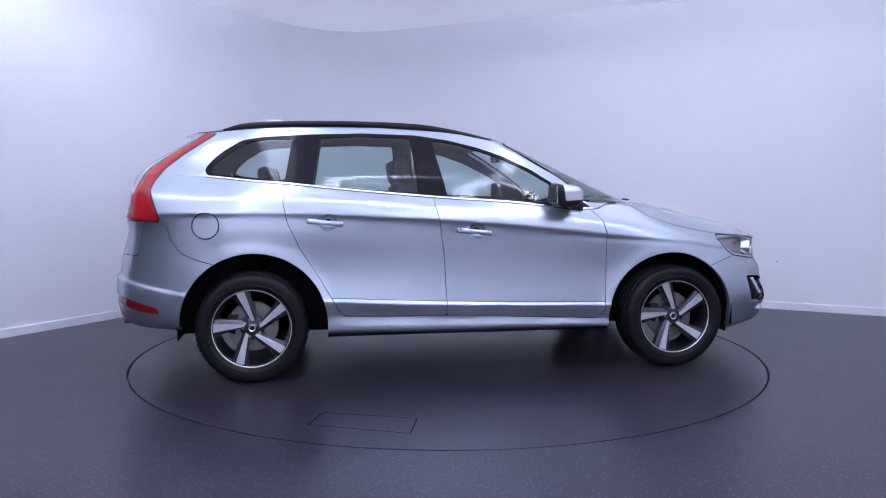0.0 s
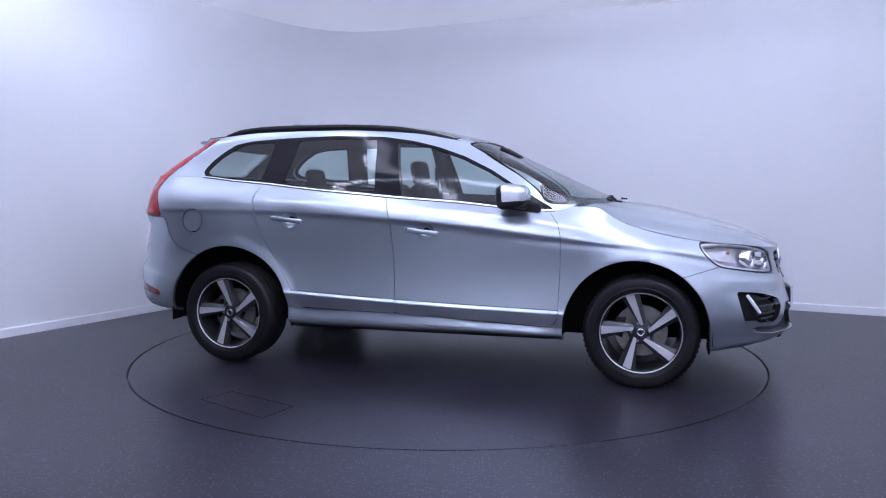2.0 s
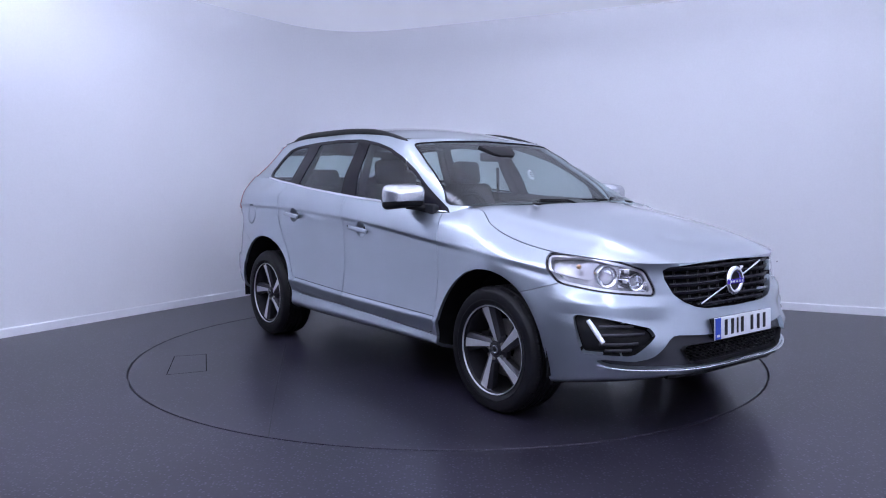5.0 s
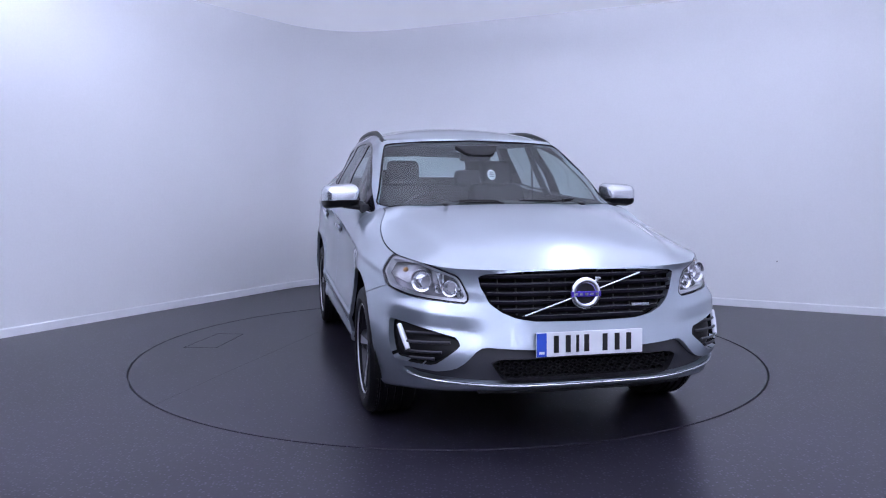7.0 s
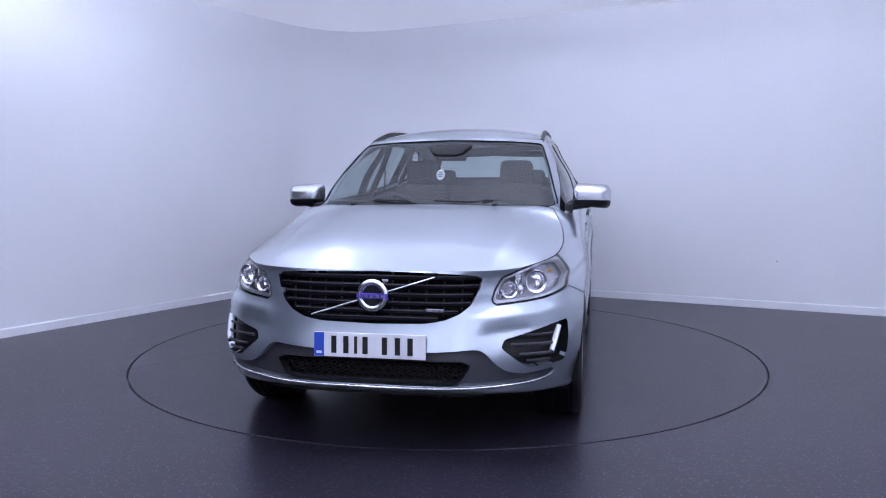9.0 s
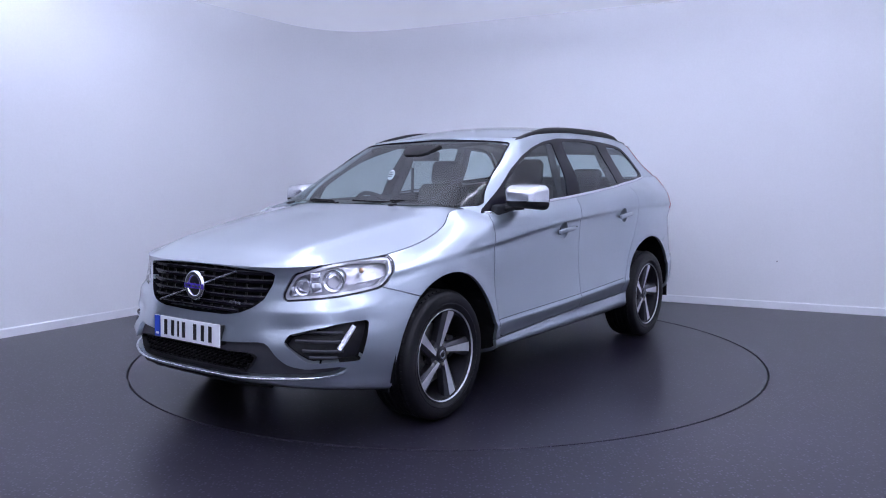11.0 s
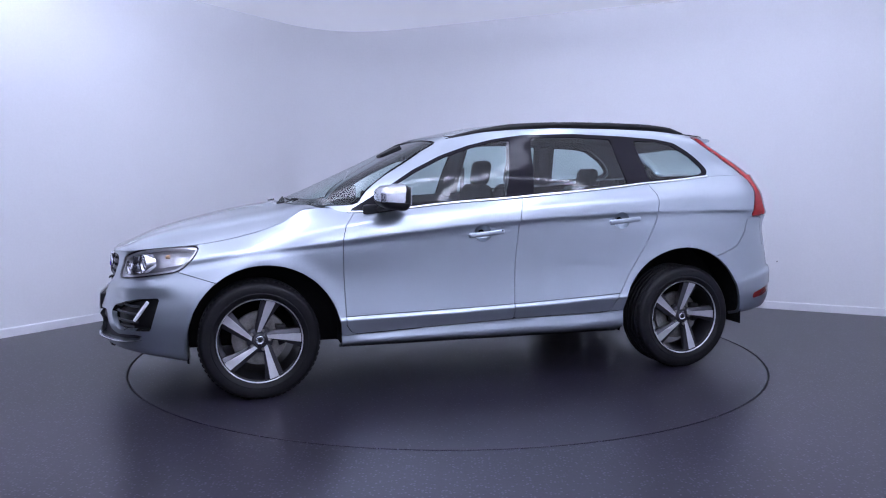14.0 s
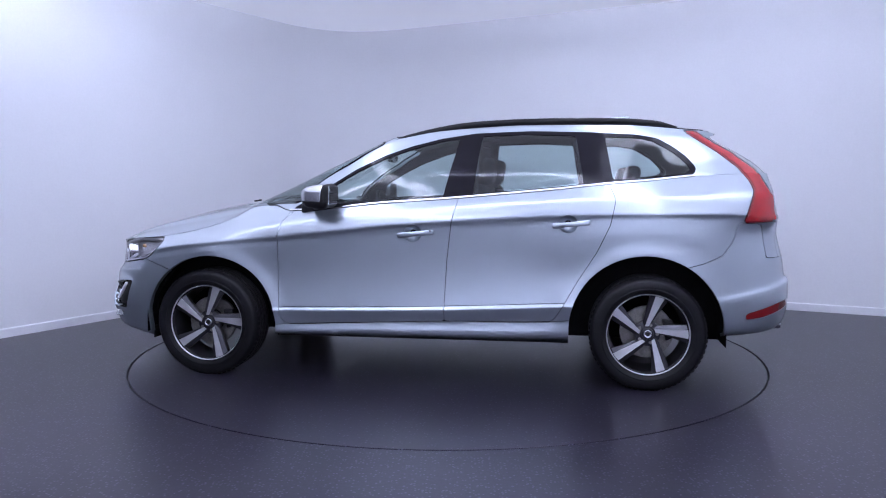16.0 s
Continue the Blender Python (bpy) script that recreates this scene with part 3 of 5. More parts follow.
HOUSE = [
    dict(xf=1.175, sag=0, nf=5.5, xr=-2.12, nr=6.5, y=[(2, .76), (1.1, .765), (.97, .775), (.86, .795)] + [(x, y - .006) for x, y in BELT["y"] if x < .8], z=[(1.2, 1.115), (.99, 1.105), (.86, 1.066), (.5, 1.09), (.25, 1.115), (-.14, 1.142), (-.48, 1.17), (-.84, 1.202), (-1.12, 1.232), (-1.37, 1.252), (-1.66, 1.281), (-2.2, 1.30)]),
    dict(xf=.80, sag=0, nf=5.5, xr=-2.05, nr=6.5, y=[(1, .73), (.6, .745), (.2, .775), (-.3, .785), (-.9, .772), (-1.3, .738), (-1.66, .695), (-2, .69)], z=[(1, 1.285), (.5, 1.275), (0, 1.285), (-1, 1.32), (-1.66, 1.365), (-2.1, 1.37)]),
    dict(xf=.475, sag=0, nf=5.5, xr=-1.90, nr=6.5, y=[(.6, .67), (.2, .69), (-.3, .698), (-.9, .69), (-1.3, .672), (-1.66, .655), (-2, .645)], z=[(.6, 1.435), (.2, 1.43), (-.3, 1.44), (-1, 1.455), (-1.66, 1.46), (-2.1, 1.46)]),
    dict(xf=.335, sag=0, nf=5.5, xr=-1.80, nr=6.5, y=[(.4, .64), (.2, .645), (-.3, .640), (-.9, .637), (-1.3, .630), (-1.66, .630), (-2, .62)], z=[(.4, 1.498), (.2, 1.500), (-.1, 1.525), (-.35, 1.55), (-.68, 1.562), (-1.05, 1.555), (-1.33, 1.545), (-1.66, 1.525), (-2.1, 1.51)]),
    dict(xf=.262, sag=0, nf=5.5, xr=-1.80, nr=6.5, y=[(.4, .615), (.1, .615), (-.3, .600), (-.9, .590), (-1.3, .585), (-1.66, .585), (-2, .58)], z=[(.4, 1.530), (.2, 1.532), (-.1, 1.572), (-.35, 1.592), (-.68, 1.605), (-1.05, 1.603), (-1.33, 1.595), (-1.66, 1.565), (-2.1, 1.545)]),
]
house_grid = skin(HOUSE, 0.0, -1.3, 50, 82, 40, [10, 9, 5, 4])
CROWN = curve([(.3, 1.535), (.1, 1.582), (-.15, 1.630), (-.4, 1.656), (-.8, 1.672), (-1.2, 1.664), (-1.5, 1.636), (-1.7, 1.595), (-1.82, 1.565)])
BONNET = curve([(.8, 1.15), (1.221, 1.119), (1.44, 1.086), (1.662, 1.038), (1.888, .978), (2.03, .931), (2.117, .891), (2.225, .842)])
tub = both_sides(tub_grid)
house = both_sides(house_grid)
roof = cap_over(house_grid[-1], CROWN, 2.2, 22)
bonnet = cap_over(tub_grid[-1], BONNET, 2.6, 44, lo=0.90, start=0.993, ridge=0.016)


def skin_tree():
    verts, nrm = [], []
    for shell in (tub, house):
        verts += list(shell[0])
        nrm += list(normals_of(*shell))
    tree = KDTree(len(verts))
    for i, v in enumerate(verts):
        tree.insert(v, i)
    tree.balance()
    return tree, nrm


SKIN = skin_tree()


def arch_field(v, grow=0.0):
    d = np.full(len(v), 9.0)
    for ax, az, ar in (ARCH_F, ARCH_R):
        dx, dz = np.abs(v[:, 0] - ax), v[:, 2] - az
        r = np.where(dz > 0, np.hypot(dx, dz), dx) - ar - grow
        d = np.minimum(d, r)
    return np.where(np.abs(v[:, 1]) > 0.5, d, 0.5)


DLO = [(-1.668, 1.315), (-1.662, 1.342), (-1.615, 1.397), (-1.55, 1.45), (-1.447, 1.512), (-1.317, 1.536), (-1.037, 1.553), (-.68, 1.563), (-.33, 1.552),
       (-.113, 1.52), (.07, 1.475), (.253, 1.412), (.435, 1.324), (.616, 1.21), (.856, 1.068), (.85, 1.062), (.60, 1.072), (.25, 1.106),
       (-.14, 1.135), (-.48, 1.163), (-.84, 1.196), (-1.14, 1.224), (-1.37, 1.244), (-1.64, 1.277)]
Q_GLASS = [(-1.635, 1.318), (-1.62, 1.348), (-1.545, 1.42), (-1.415, 1.495), (-1.31, 1.516), (-1.13, 1.523), (-1.175, 1.262), (-1.30, 1.262), (-1.60, 1.294)]
RD_GLASS = [(-1.005, 1.219), (-.951, 1.530), (-.68, 1.541), (-.373, 1.533), (-.329, 1.163), (-.6, 1.186)]
FD_GLASS = [(-.143, 1.146), (-.231, 1.518), (-.113, 1.503), (.06, 1.458), (.24, 1.396), (.42, 1.31), (.565, 1.222), (.61, 1.085), (.25, 1.118)]
REAR_DOOR = [(-1.15, 1.30), (-1.155, 1.225), (-1.182, 1.16), (-1.185, 1.12), (-1.158, .99), (-1.08, .825), (-.975, .662), (-.875, .487), (-.84, .43), (-.811, .407),
             (-.165, .393), (-.165, .47), (-.178, .76), (-.205, .993), (-.243, 1.14), (-.26, 1.3)]
FRONT_DOOR = [(-.26, 1.3), (-.243, 1.14), (-.205, .993), (-.178, .76), (-.165, .47), (-.165, .393), (.82, .352), (.862, .365), (.89, .41), (.900, .69),
              (.902, .91), (.880, .992), (.815, 1.07), (.80, 1.3)]
TAIL = [(-1.60, 1.56), (-1.645, 1.526), (-1.805, 1.42), (-1.905, 1.335), (-1.962, 1.25), (-1.979, 1.20), (-1.973, 1.17), (-1.912, 1.006), (-2.5, 1.02), (-2.5, 1.17), (-2.10, 1.18),
        (-2.02, 1.325), (-1.887, 1.435), (-1.73, 1.526), (-1.68, 1.56)]
HEADLAMP = [(1.2, .905), (1.2, .72), (.90, .722), (.80, .708), (.696, .693), (.60, .684), (.548, .688), (.532, .705), (.532, .725), (.545, .765), (.572, .815), (.675, .858), (.76, .893)]
LAMP_SIDE = [(1.735, .903), (1.716, .886), (1.711, .868), (1.722, .845), (1.752, .806), (1.785, .772), (1.82, .75), (1.85, .74), (2.7, .60), (2.7, 1.0), (1.80, 1.0), (1.765, .93)]
GRILLE = [(-.1, .845), (.29, .838), (.47, .826), (.490, .812), (.480, .765), (.445, .695), (.40, .657), (.33, .628), (.24, .613), (-.1, .605)]
FOG = [(1.2, .597), (.866, .597), (.80, .588), (.60, .534), (.59, .508), (.70, .421), (.79, .425), (1.2, .425)]
LOWER = [(-.1, .490), (.25, .490), (.40, .498), (.475, .503), (.505, .495), (.565, .430), (.61, .398), (.68, .384), (.80, .394), (.812, .385), (.775, .356), (.68, .347), (.56, .343), (.45, .340), (-.1, .340)]
BUMPER_F = [(1.2, .60), (1.58, .672), (1.82, .745), (1.86, .80), (1.93, .95), (2.7, .95), (2.7, .05), (1.352, .05)]
REFLECTOR = [(-2.25, .555), (-2.144, .535), (-1.945, .478), (-1.930, .440), (-2.04, .452), (-2.25, .515)]
BUMPER_R = [(-1.56, .735), (-1.614, .749), (-1.697, .771), (-1.795, .814), (-1.858, .90), (-1.883, 1.003), (-2.02, 1.003), (-2.06, .80), (-2.7, .80), (-2.7, .1), (-1.37, .1)]
SCREEN = [(-.1, 1.117), (.45, 1.112), (.70, 1.104), (.752, 1.110), (.748, 1.13), (.676, 1.35), (.618, 1.490), (.59, 1.502), (.35, 1.52), (-.1, 1.530)]
REAR_SCREEN = [(-.1, 1.295), (.50, 1.300), (.57, 1.325), (.54, 1.42), (.49, 1.495), (-.1, 1.507)]
def nose(v):
    return v[:, 0] > 1.5


def tail_end(v):
    return v[:, 0] < -1.5


CAR = tagged(new("car"), "metallic silver-blue five-door estate SUV with black roof rails", "car")


def car_body():
    car = CAR
    # openings first
    _, shell = cut(tub, arch_field)
    lamp_face, lamp_back = poly_field(HEADLAMP, (1, 2), where=lambda v: v[:, 0] > 1.55), poly_field(LAMP_SIDE)
    lamp_f, shell = gap(shell, lambda v: np.maximum(lamp_face(v), lamp_back(v)), 0.004)
    lamp_r, shell = gap(shell, poly_field(TAIL, (0, 2), where=lambda v: np.abs(v[:, 1]) > .60), 0.004)
    grille, shell = cut(shell, poly_field(GRILLE, (1, 2), where=nose))
    fog_face = poly_field(FOG, (1, 2), where=nose, rounded=.008)
    fog, shell = cut(shell, lambda v: np.maximum(fog_face(v), 1.925 + (.60 - v[:, 2]) * .30 - v[:, 0]))
    lower, shell = cut(shell, poly_field(LOWER, (1, 2), where=nose))
    bump_f, shell = gap(shell, poly_field(BUMPER_F))
    bump_r, shell = gap(shell, poly_field(BUMPER_R))
    rear_door, shell = gap(shell, poly_field(REAR_DOOR))
    front_door, shell = gap(shell, poly_field(FRONT_DOOR))
    for hx, hz in ((.035, .931), (-.912, .995)):
        hole = lambda v: np.where(np.abs(v[:, 1]) > .6, np.hypot((v[:, 0] - hx) / .0565, (v[:, 2] - hz) / .054) - 1, .5) * .055
        if hx > -.5:
            _, front_door = cut(front_door, hole)
        else:
            _, rear_door = cut(rear_door, hole)
    reflector, bump_r = gap(bump_r, poly_field(REFLECTOR), .003)
    # the moulding along the foot of each door
    crease = curve([(.9, .459), (-.17, .488), (-.9, .523)])
    under = lambda v: v[:, 2] - crease(v[:, 0])
    mould_f, front_door = gap(front_door, under, .0035)
    mould_r, rear_door = gap(rear_door, under, .0035)
    skirt_line = curve([(1.0, .345), (.82, .350), (-.165, .391), (-.811, .405), (-1.0, .43)])
    skirt, shell = gap(shell, lambda v: np.where(np.abs(v[:, 0]) < 1.05, v[:, 2] - skirt_line(v[:, 0]), 0.5))
    wing = only(shell, lambda p: p[0] > 0.8)
    rest = only(shell, lambda p: p[0] <= 0.8)
    gate, quarter = gap(rest, lambda v: np.where(v[:, 0] < -1.9, np.abs(v[:, 1]) - 0.735, 0.5))
    flap, quarter = gap(quarter, lambda v: np.where(v[:, 1] < -0.5, np.hypot(v[:, 0] + 1.648, v[:, 2] - .981) - .080, 0.5), 0.007)
    panel("front_bumper", bump_f, PAINT, car, depth=0.03)
    panel("rear_bumper", bump_r, PAINT, car, depth=0.02)
    for h in halves(reflector):
        panel("rear_reflector", sunk(h, .003), DARK_RED, car, "dark red bumper reflector")
    panel("fuel_flap", flap, PAINT, car)
    for piece, name in ((rear_door, "rear_door"), (front_door, "front_door"), (wing, "front_wing"), (quarter, "rear_quarter"), (skirt, "side_skirt"),
                        (mould_f, "front_door_moulding"), (mould_r, "rear_door_moulding")):
        for h in halves(piece):
            for one in islands(h):
                panel(name, one, PAINT, car, depth=0.02)
    panel("tailgate", gate, PAINT, car)
    # the bonnet, with the black cowl behind it
    cowl, lid = gap(bonnet, lambda v: v[:, 0] - (1.235 - 0.23 * (np.abs(v[:, 1]) / 0.75) ** 2.2), 0.006)
    cowl, _ = cut(cowl, lambda v: 0.90 - v[:, 0])
    panel("bonnet", lid, PAINT, car, depth=0.02, lift=0.001)
    panel("cowl", sunk(cowl, 0.012), BLACK, car, "black plastic cowl under the windscreen")
    # glass house
    dlo, body = cut(house, poly_field(DLO, where=lambda v: np.abs(v[:, 1]) > 0.4))
    tail_up, body = gap(body, poly_field(TAIL, (0, 2), where=lambda v: np.abs(v[:, 1]) > .45), 0.004)
    screen, body = gap(body, poly_field(SCREEN, (1, 2), where=lambda v: v[:, 0] > 0.05), 0.006)
    back, body = gap(body, poly_field(REAR_SCREEN, (1, 2), where=lambda v: v[:, 0] < -1.6), 0.006)
    for h in halves(body):
        panel("pillar_frame", h, PAINT, car, depth=0.02)
    panel("roof", roof, PAINT, car, depth=0.0)
    panel("windscreen", screen, GLASS, car, "green-tinted windscreen", depth=0.004)
    panel("rear_screen", back, GLASS, car, "green-tinted rear window", depth=0.004)
    q, dlo = cut(dlo, poly_field(Q_GLASS))
    rd, dlo = cut(dlo, poly_field(RD_GLASS))
    fd, dlo = cut(dlo, poly_field(FD_GLASS))
    for piece, name in ((q, "quarter_window"), (rd, "rear_door_window"), (fd, "front_door_window")):
        for h in halves(piece):
            panel(name, sunk(h, 0.004), GLASS, car, "green-tinted side window", depth=0.004)
    for h in halves(dlo):
        panel("window_surround", h, GLOSS_BLACK, car, "gloss black window surround and pillars", depth=0.01)
    # tail lamps: one cluster each side
    for a, b in zip(halves(lamp_r), halves(tail_up)):
        n = len(a[0])
        both = (np.concatenate([a[0], b[0]]), list(a[1]) + [tuple(i + n for i in f) for f in b[1]])
        inner = lambda v: poly_field(TAIL)(v) + .013
        whole = weld(*both, tol=2e-4)
        white, whole = cut(whole, poly_field([(-2.6, 1.095), (-2.115, 1.095), (-2.108, 1.17), (-2.6, 1.175)]))
        bright, border = cut(whole, inner)
        lamp = panel("tail_lamp", border, DARK_RED, car, "tall red tail lamp")
        panel("tail_lens", bright, RED_LENS, lamp, "bright red lens", lift=.002)
        panel("reversing_lens", white, WHITE_LENS, lamp, "white reversing lens")
    # dark sheet added behind the skin, standing for shade in joints and openings
    _, inner = cut(tub, lambda v: arch_field(v, 0.03))
    inner, _ = cut(inner, lambda v: v[:, 0] - 1.69)
    inside = sunk(inner, 0.035)
    panel("shade_backing", inside, MATT_DARK, car, "dark sheet inside the body, stands in for shade behind joints", depth=0.0)
    ahead, _ = cut(tub, lambda v: 1.67 - v[:, 0])
    _, ahead = cut(ahead, lambda v: arch_field(v, 0.03))
    panel("nose_shade_backing", sunk(ahead, 0.11), MATT_DARK, car, "dark sheet behind the nose, stands in for shade in openings", depth=0.0)
    return dict(edge=lambda v: np.maximum(lamp_face(v), lamp_back(v)), lamp=lamp_f, grille=grille, fog=fog, lower=lower)


OPEN = car_body()


def skin_x(y, z):
    """Where the nose skin stands at that half width and height."""
    v = tub[0]
    v = v[(v[:, 0] > 1.5) & (v[:, 1] >= -1e-6)]
    d = np.hypot(v[:, 1] - abs(y), v[:, 2] - z)
    i = np.argsort(d)[:6]
    w = 1 / (d[i] + 0.004) ** 2
    return float((v[i, 0] * w).sum() / w.sum())


def skin_y(x, z):
    """Where the side skin stands at that length and height."""
    v = tub[0]
    v = v[(v[:, 1] > 0.5)]
    d = np.hypot(v[:, 0] - x, v[:, 2] - z)
    i = np.argsort(d)[:6]
    w = 1 / (d[i] + 0.004) ** 2
    return float((v[i, 1] * w).sum() / w.sum())


def both_y(make):
    """Build a part on the car's left, then its mirror image on the right."""
    for side in (1, -1):
        make(side)


def flip(bm, side):
    if side < 0:
        bmesh.ops.scale(bm, vec=(1, -1, 1), verts=bm.verts[:])
        bmesh.ops.reverse_faces(bm, faces=bm.faces[:])
    return bm


def rounded(shape, levels=2):
    """Smooth a coarse bmesh into a cushion-like form."""
    bmesh.ops.subdivide_edges(shape, edges=shape.edges[:], cuts=levels, use_grid_fill=True)
    for _ in range(3):
        bmesh.ops.smooth_vert(shape, verts=shape.verts[:], factor=0.5, use_axis_x=True, use_axis_y=True, use_axis_z=True)
    return shape


# ---- wheels ----
HUB_Z, TYRE_R, RIM_R = 0.342, 0.3435, 0.243
SPOKE_BODY = [(-.12, .14), (-.115, .30), (.05, .955), (.20, .965), (.36, .90), (.475, .82), (.24, .50), (.13, .33), (.11, .12)]
SPOKE_FACE = [(-.065, .19), (.175, .965), (.29, .93), (.375, .885), (.185, .56), (.085, .44), (.02, .19)]


def wheel_parts(side):
    """One wheel at the origin, its face towards +y for side 1; parts under the rim."""
    def done(bm):
        return flip(bm, side)
    barrel = lathe([(RIM_R - .006, .012), (RIM_R + .002, .016), (RIM_R + .004, .008), (RIM_R - .010, -.004), (RIM_R - .018, -.06), (RIM_R - .025, -.19), (RIM_R, -.2), (RIM_R + .004, -.19)], 72)
    rim = part("wheel", done(barrel), RIM_DARK, CAR, "five-spoke alloy wheel with dark flanks and turned faces", smooth=40)
    lip = lathe([(RIM_R - .006, .012), (RIM_R - .004, .0165), (RIM_R - .001, .0175), (RIM_R + .002, .012), (RIM_R, .010), (RIM_R - .006, .010), (RIM_R - .006, .012)], 72)
    part("rim_lip", done(lip), RIM_CUT, rim, "bright turned rim edge", smooth=50)
    w = TYRE_R
    prof = [(RIM_R - .012, -.005), (RIM_R + .006, .012), (RIM_R + .020, .021), (RIM_R + .030, .024), (RIM_R + .034, .0225), (RIM_R + .052, .0255), (RIM_R + .070, .022), (RIM_R + .076, .0205), (RIM_R + .080, .018), (w - .012, .008), (w - .004, -.004), (w - .001, -.022)]
    for k in range(4):
        y = -.045 - k * .04
        prof += [(w, y + .016), (w - .009, y + .012), (w - .009, y + .006), (w, y + .002)]
    prof += [(w, -.195), (w - .006, -.215), (w - .03, -.228), (RIM_R + .03, -.225), (RIM_R, -.205)]
    tyre = lathe(prof, 96)
    part("tyre", done(tyre), RUBBER, rim, "black road tyre with grooved tread", smooth=28)
    # shoulder tread blocks
    blocks = bmesh.new()
    for k in range(64):
        a = k * math.tau / 64
        m = Matrix.Rotation(a, 4, "Y") @ Matrix.Translation((0, -.010, w - .0075)) @ Matrix.Rotation(radians(-38), 4, "X")
        box_bm(.022, .026, .008, m, bm=blocks)
    tagged(part("tread", done(blocks), RUBBER, rim), kind="stuff")
    for k in range(5):
        bm = bmesh.new()
        turn = Matrix.Rotation(k * math.tau / 5, 4, "Y")

        def dish(r):
            return -.006 - .022 * (1 - min(1, r)) ** 1.5
        body, top = [], []
        for u, v in SPOKE_BODY:
            r = math.hypot(u, v)
            body.append(bm.verts.new((-u * RIM_R, dish(r) - .012, v * RIM_R)))
            top.append(bm.verts.new((-u * RIM_R * .9 - (.012 if u > .2 else 0) * 0, dish(r) - .055, v * RIM_R * .98)))
        n = len(body)
        face = []
        for u, v in SPOKE_FACE:
            r = math.hypot(u, v)
            face.append(bm.verts.new((-u * RIM_R, dish(r) + .004, v * RIM_R)))
        f = bm.faces.new(face)
        f.material_index = 1
        # flanks fall from the turned face to the wider body
        pairs = [(0, 1), (1, 2), (1, 3), (2, 4), (3, 5), (4, 6), (5, 7), (6, 8)]
        order_face = [0, 1, 2, 3, 4, 5, 6]
        near = {0: 1, 1: 2, 2: 4, 3: 5, 4: 6, 5: 7, 6: 8}
        for i in range(7):
            j = (i + 1) % 7
            a, b = near[i], near[j]
            chain = [a]
            while chain[-1] != b:
                chain.append((chain[-1] + 1) % n)
            vs = [face[i], face[j]] + [body[c] for c in reversed(chain)]
            bm.faces.new(vs)
        for i in range(n):
            bm.faces.new((body[i], body[(i + 1) % n], top[(i + 1) % n], top[i]))
        bmesh.ops.triangulate(bm, faces=[g for g in bm.faces if len(g.verts) > 4])
        bmesh.ops.recalc_face_normals(bm, faces=bm.faces[:])
        if f.is_valid and f.normal.y < 0:
            bmesh.ops.reverse_faces(bm, faces=bm.faces[:])
        bm.transform(turn)
        ob = part("spoke", done(bm), RIM_DARK, rim)
        ob.data.materials.append(RIM_CUT)
        a = radians(108 + 72 * k)
        bolt = lathe([(0, .004), (.008, .004), (.0095, .001), (.0095, -.02)], 12)
        bolt.transform(Matrix.Translation((.056 * math.cos(a), -.020, .056 * math.sin(a))))
        part("wheel_bolt", done(bolt), STEEL, rim, smooth=40)
    hub = lathe([(0, -.012), (.028, -.012), (.034, -.015), (.036, -.022), (.055, -.026), (.075, -.032), (.08, -.06)], 40)
    part("hub", done(hub), RIM_DARK, rim, smooth=40)
    cap = lathe([(.0, .0), (.017, .0), (.0205, .0015), (.024, .0), (.024, -.012)], 32)
    cap.transform(Matrix.Translation((0, -.010, 0)))
    part("centre_cap", done(cap), SATIN, rim, "silver centre cap with dark emblem disc", smooth=40)
    em = lathe([(.0, .0024), (.013, .0024), (.013, .0)], 24)
    em.transform(Matrix.Translation((0, -.011, 0)))
    part("cap_emblem", done(em), INK, rim)
    disc = lathe([(.075, -.085), (.155, -.085), (.158, -.088), (.158, -.11), (.075, -.11), (.075, -.085)], 48)
    part("brake_disc", done(disc), STEEL, rim, "grey steel brake disc", smooth=40)
    cal = prism([(-.05, -.16), (.05, -.16), (.065, -.10), (-.065, -.10)], .07, Matrix.Translation((0, -.085, 0)) @ Matrix.Rotation(radians(100), 4, "Y"), .006)
    part("brake_caliper", done(cal), BLACK, rim, smooth=40)
    return rim


for wx in (1.387, -1.387):
    for wside in (1, -1):
        wheel_parts(wside).matrix_basis = pose(wx, wside * 0.905, HUB_Z)


def underbody():
    bm = box_bm(3.7, 1.30, .09, Matrix.Translation((0, 0, .315)), .02)
    box_bm(1.6, 1.62, .05, Matrix.Translation((0, 0, .30)), .01, bm=bm)
    box_bm(1.1, .30, .12, Matrix.Translation((-1.5, .1, .30)), .04, bm=bm)
    box_bm(.12, 1.5, .12, Matrix.Translation((1.387, 0, .33)), .03, bm=bm)
    box_bm(.12, 1.5, .12, Matrix.Translation((-1.387, 0, .33)), .03, bm=bm)
    part("underbody", bm, MATT_DARK, CAR, "dark underbody with axles")
    for ax, az, ar in (ARCH_F, ARCH_R):
        for side in (1, -1):
            bm = bmesh.new()
            rows = []
            for k in range(-1, 34):
                a = radians(-2 + 184 * min(max(k, 0), 32) / 32)
                px, pz = ax + (ar + .012) * math.cos(a), az + (ar + .012) * math.sin(a)
                if k in (-1, 33):
                    pz = .275
                rows.append([bm.verts.new((px, .918 - .004, pz)), bm.verts.new((px, .665, pz)), bm.verts.new((ax, .665, az))])
            for r0, r1 in zip(rows, rows[1:]):
                bm.faces.new((r0[0], r0[1], r1[1], r1[0]))
                bm.faces.new((r0[1], r0[2], r1[2], r1[1]))
            part("wheel_arch_liner", flip(bm, side), MATT_DARK, CAR, "black wheel arch liner")
    for side in (1, -1):
        flapm = box_bm(.012, .20, .08, pose(1.785, side * .76, .262, 0, 6, 0), .004)
        part("mud_flap", flapm, BLACK, CAR)


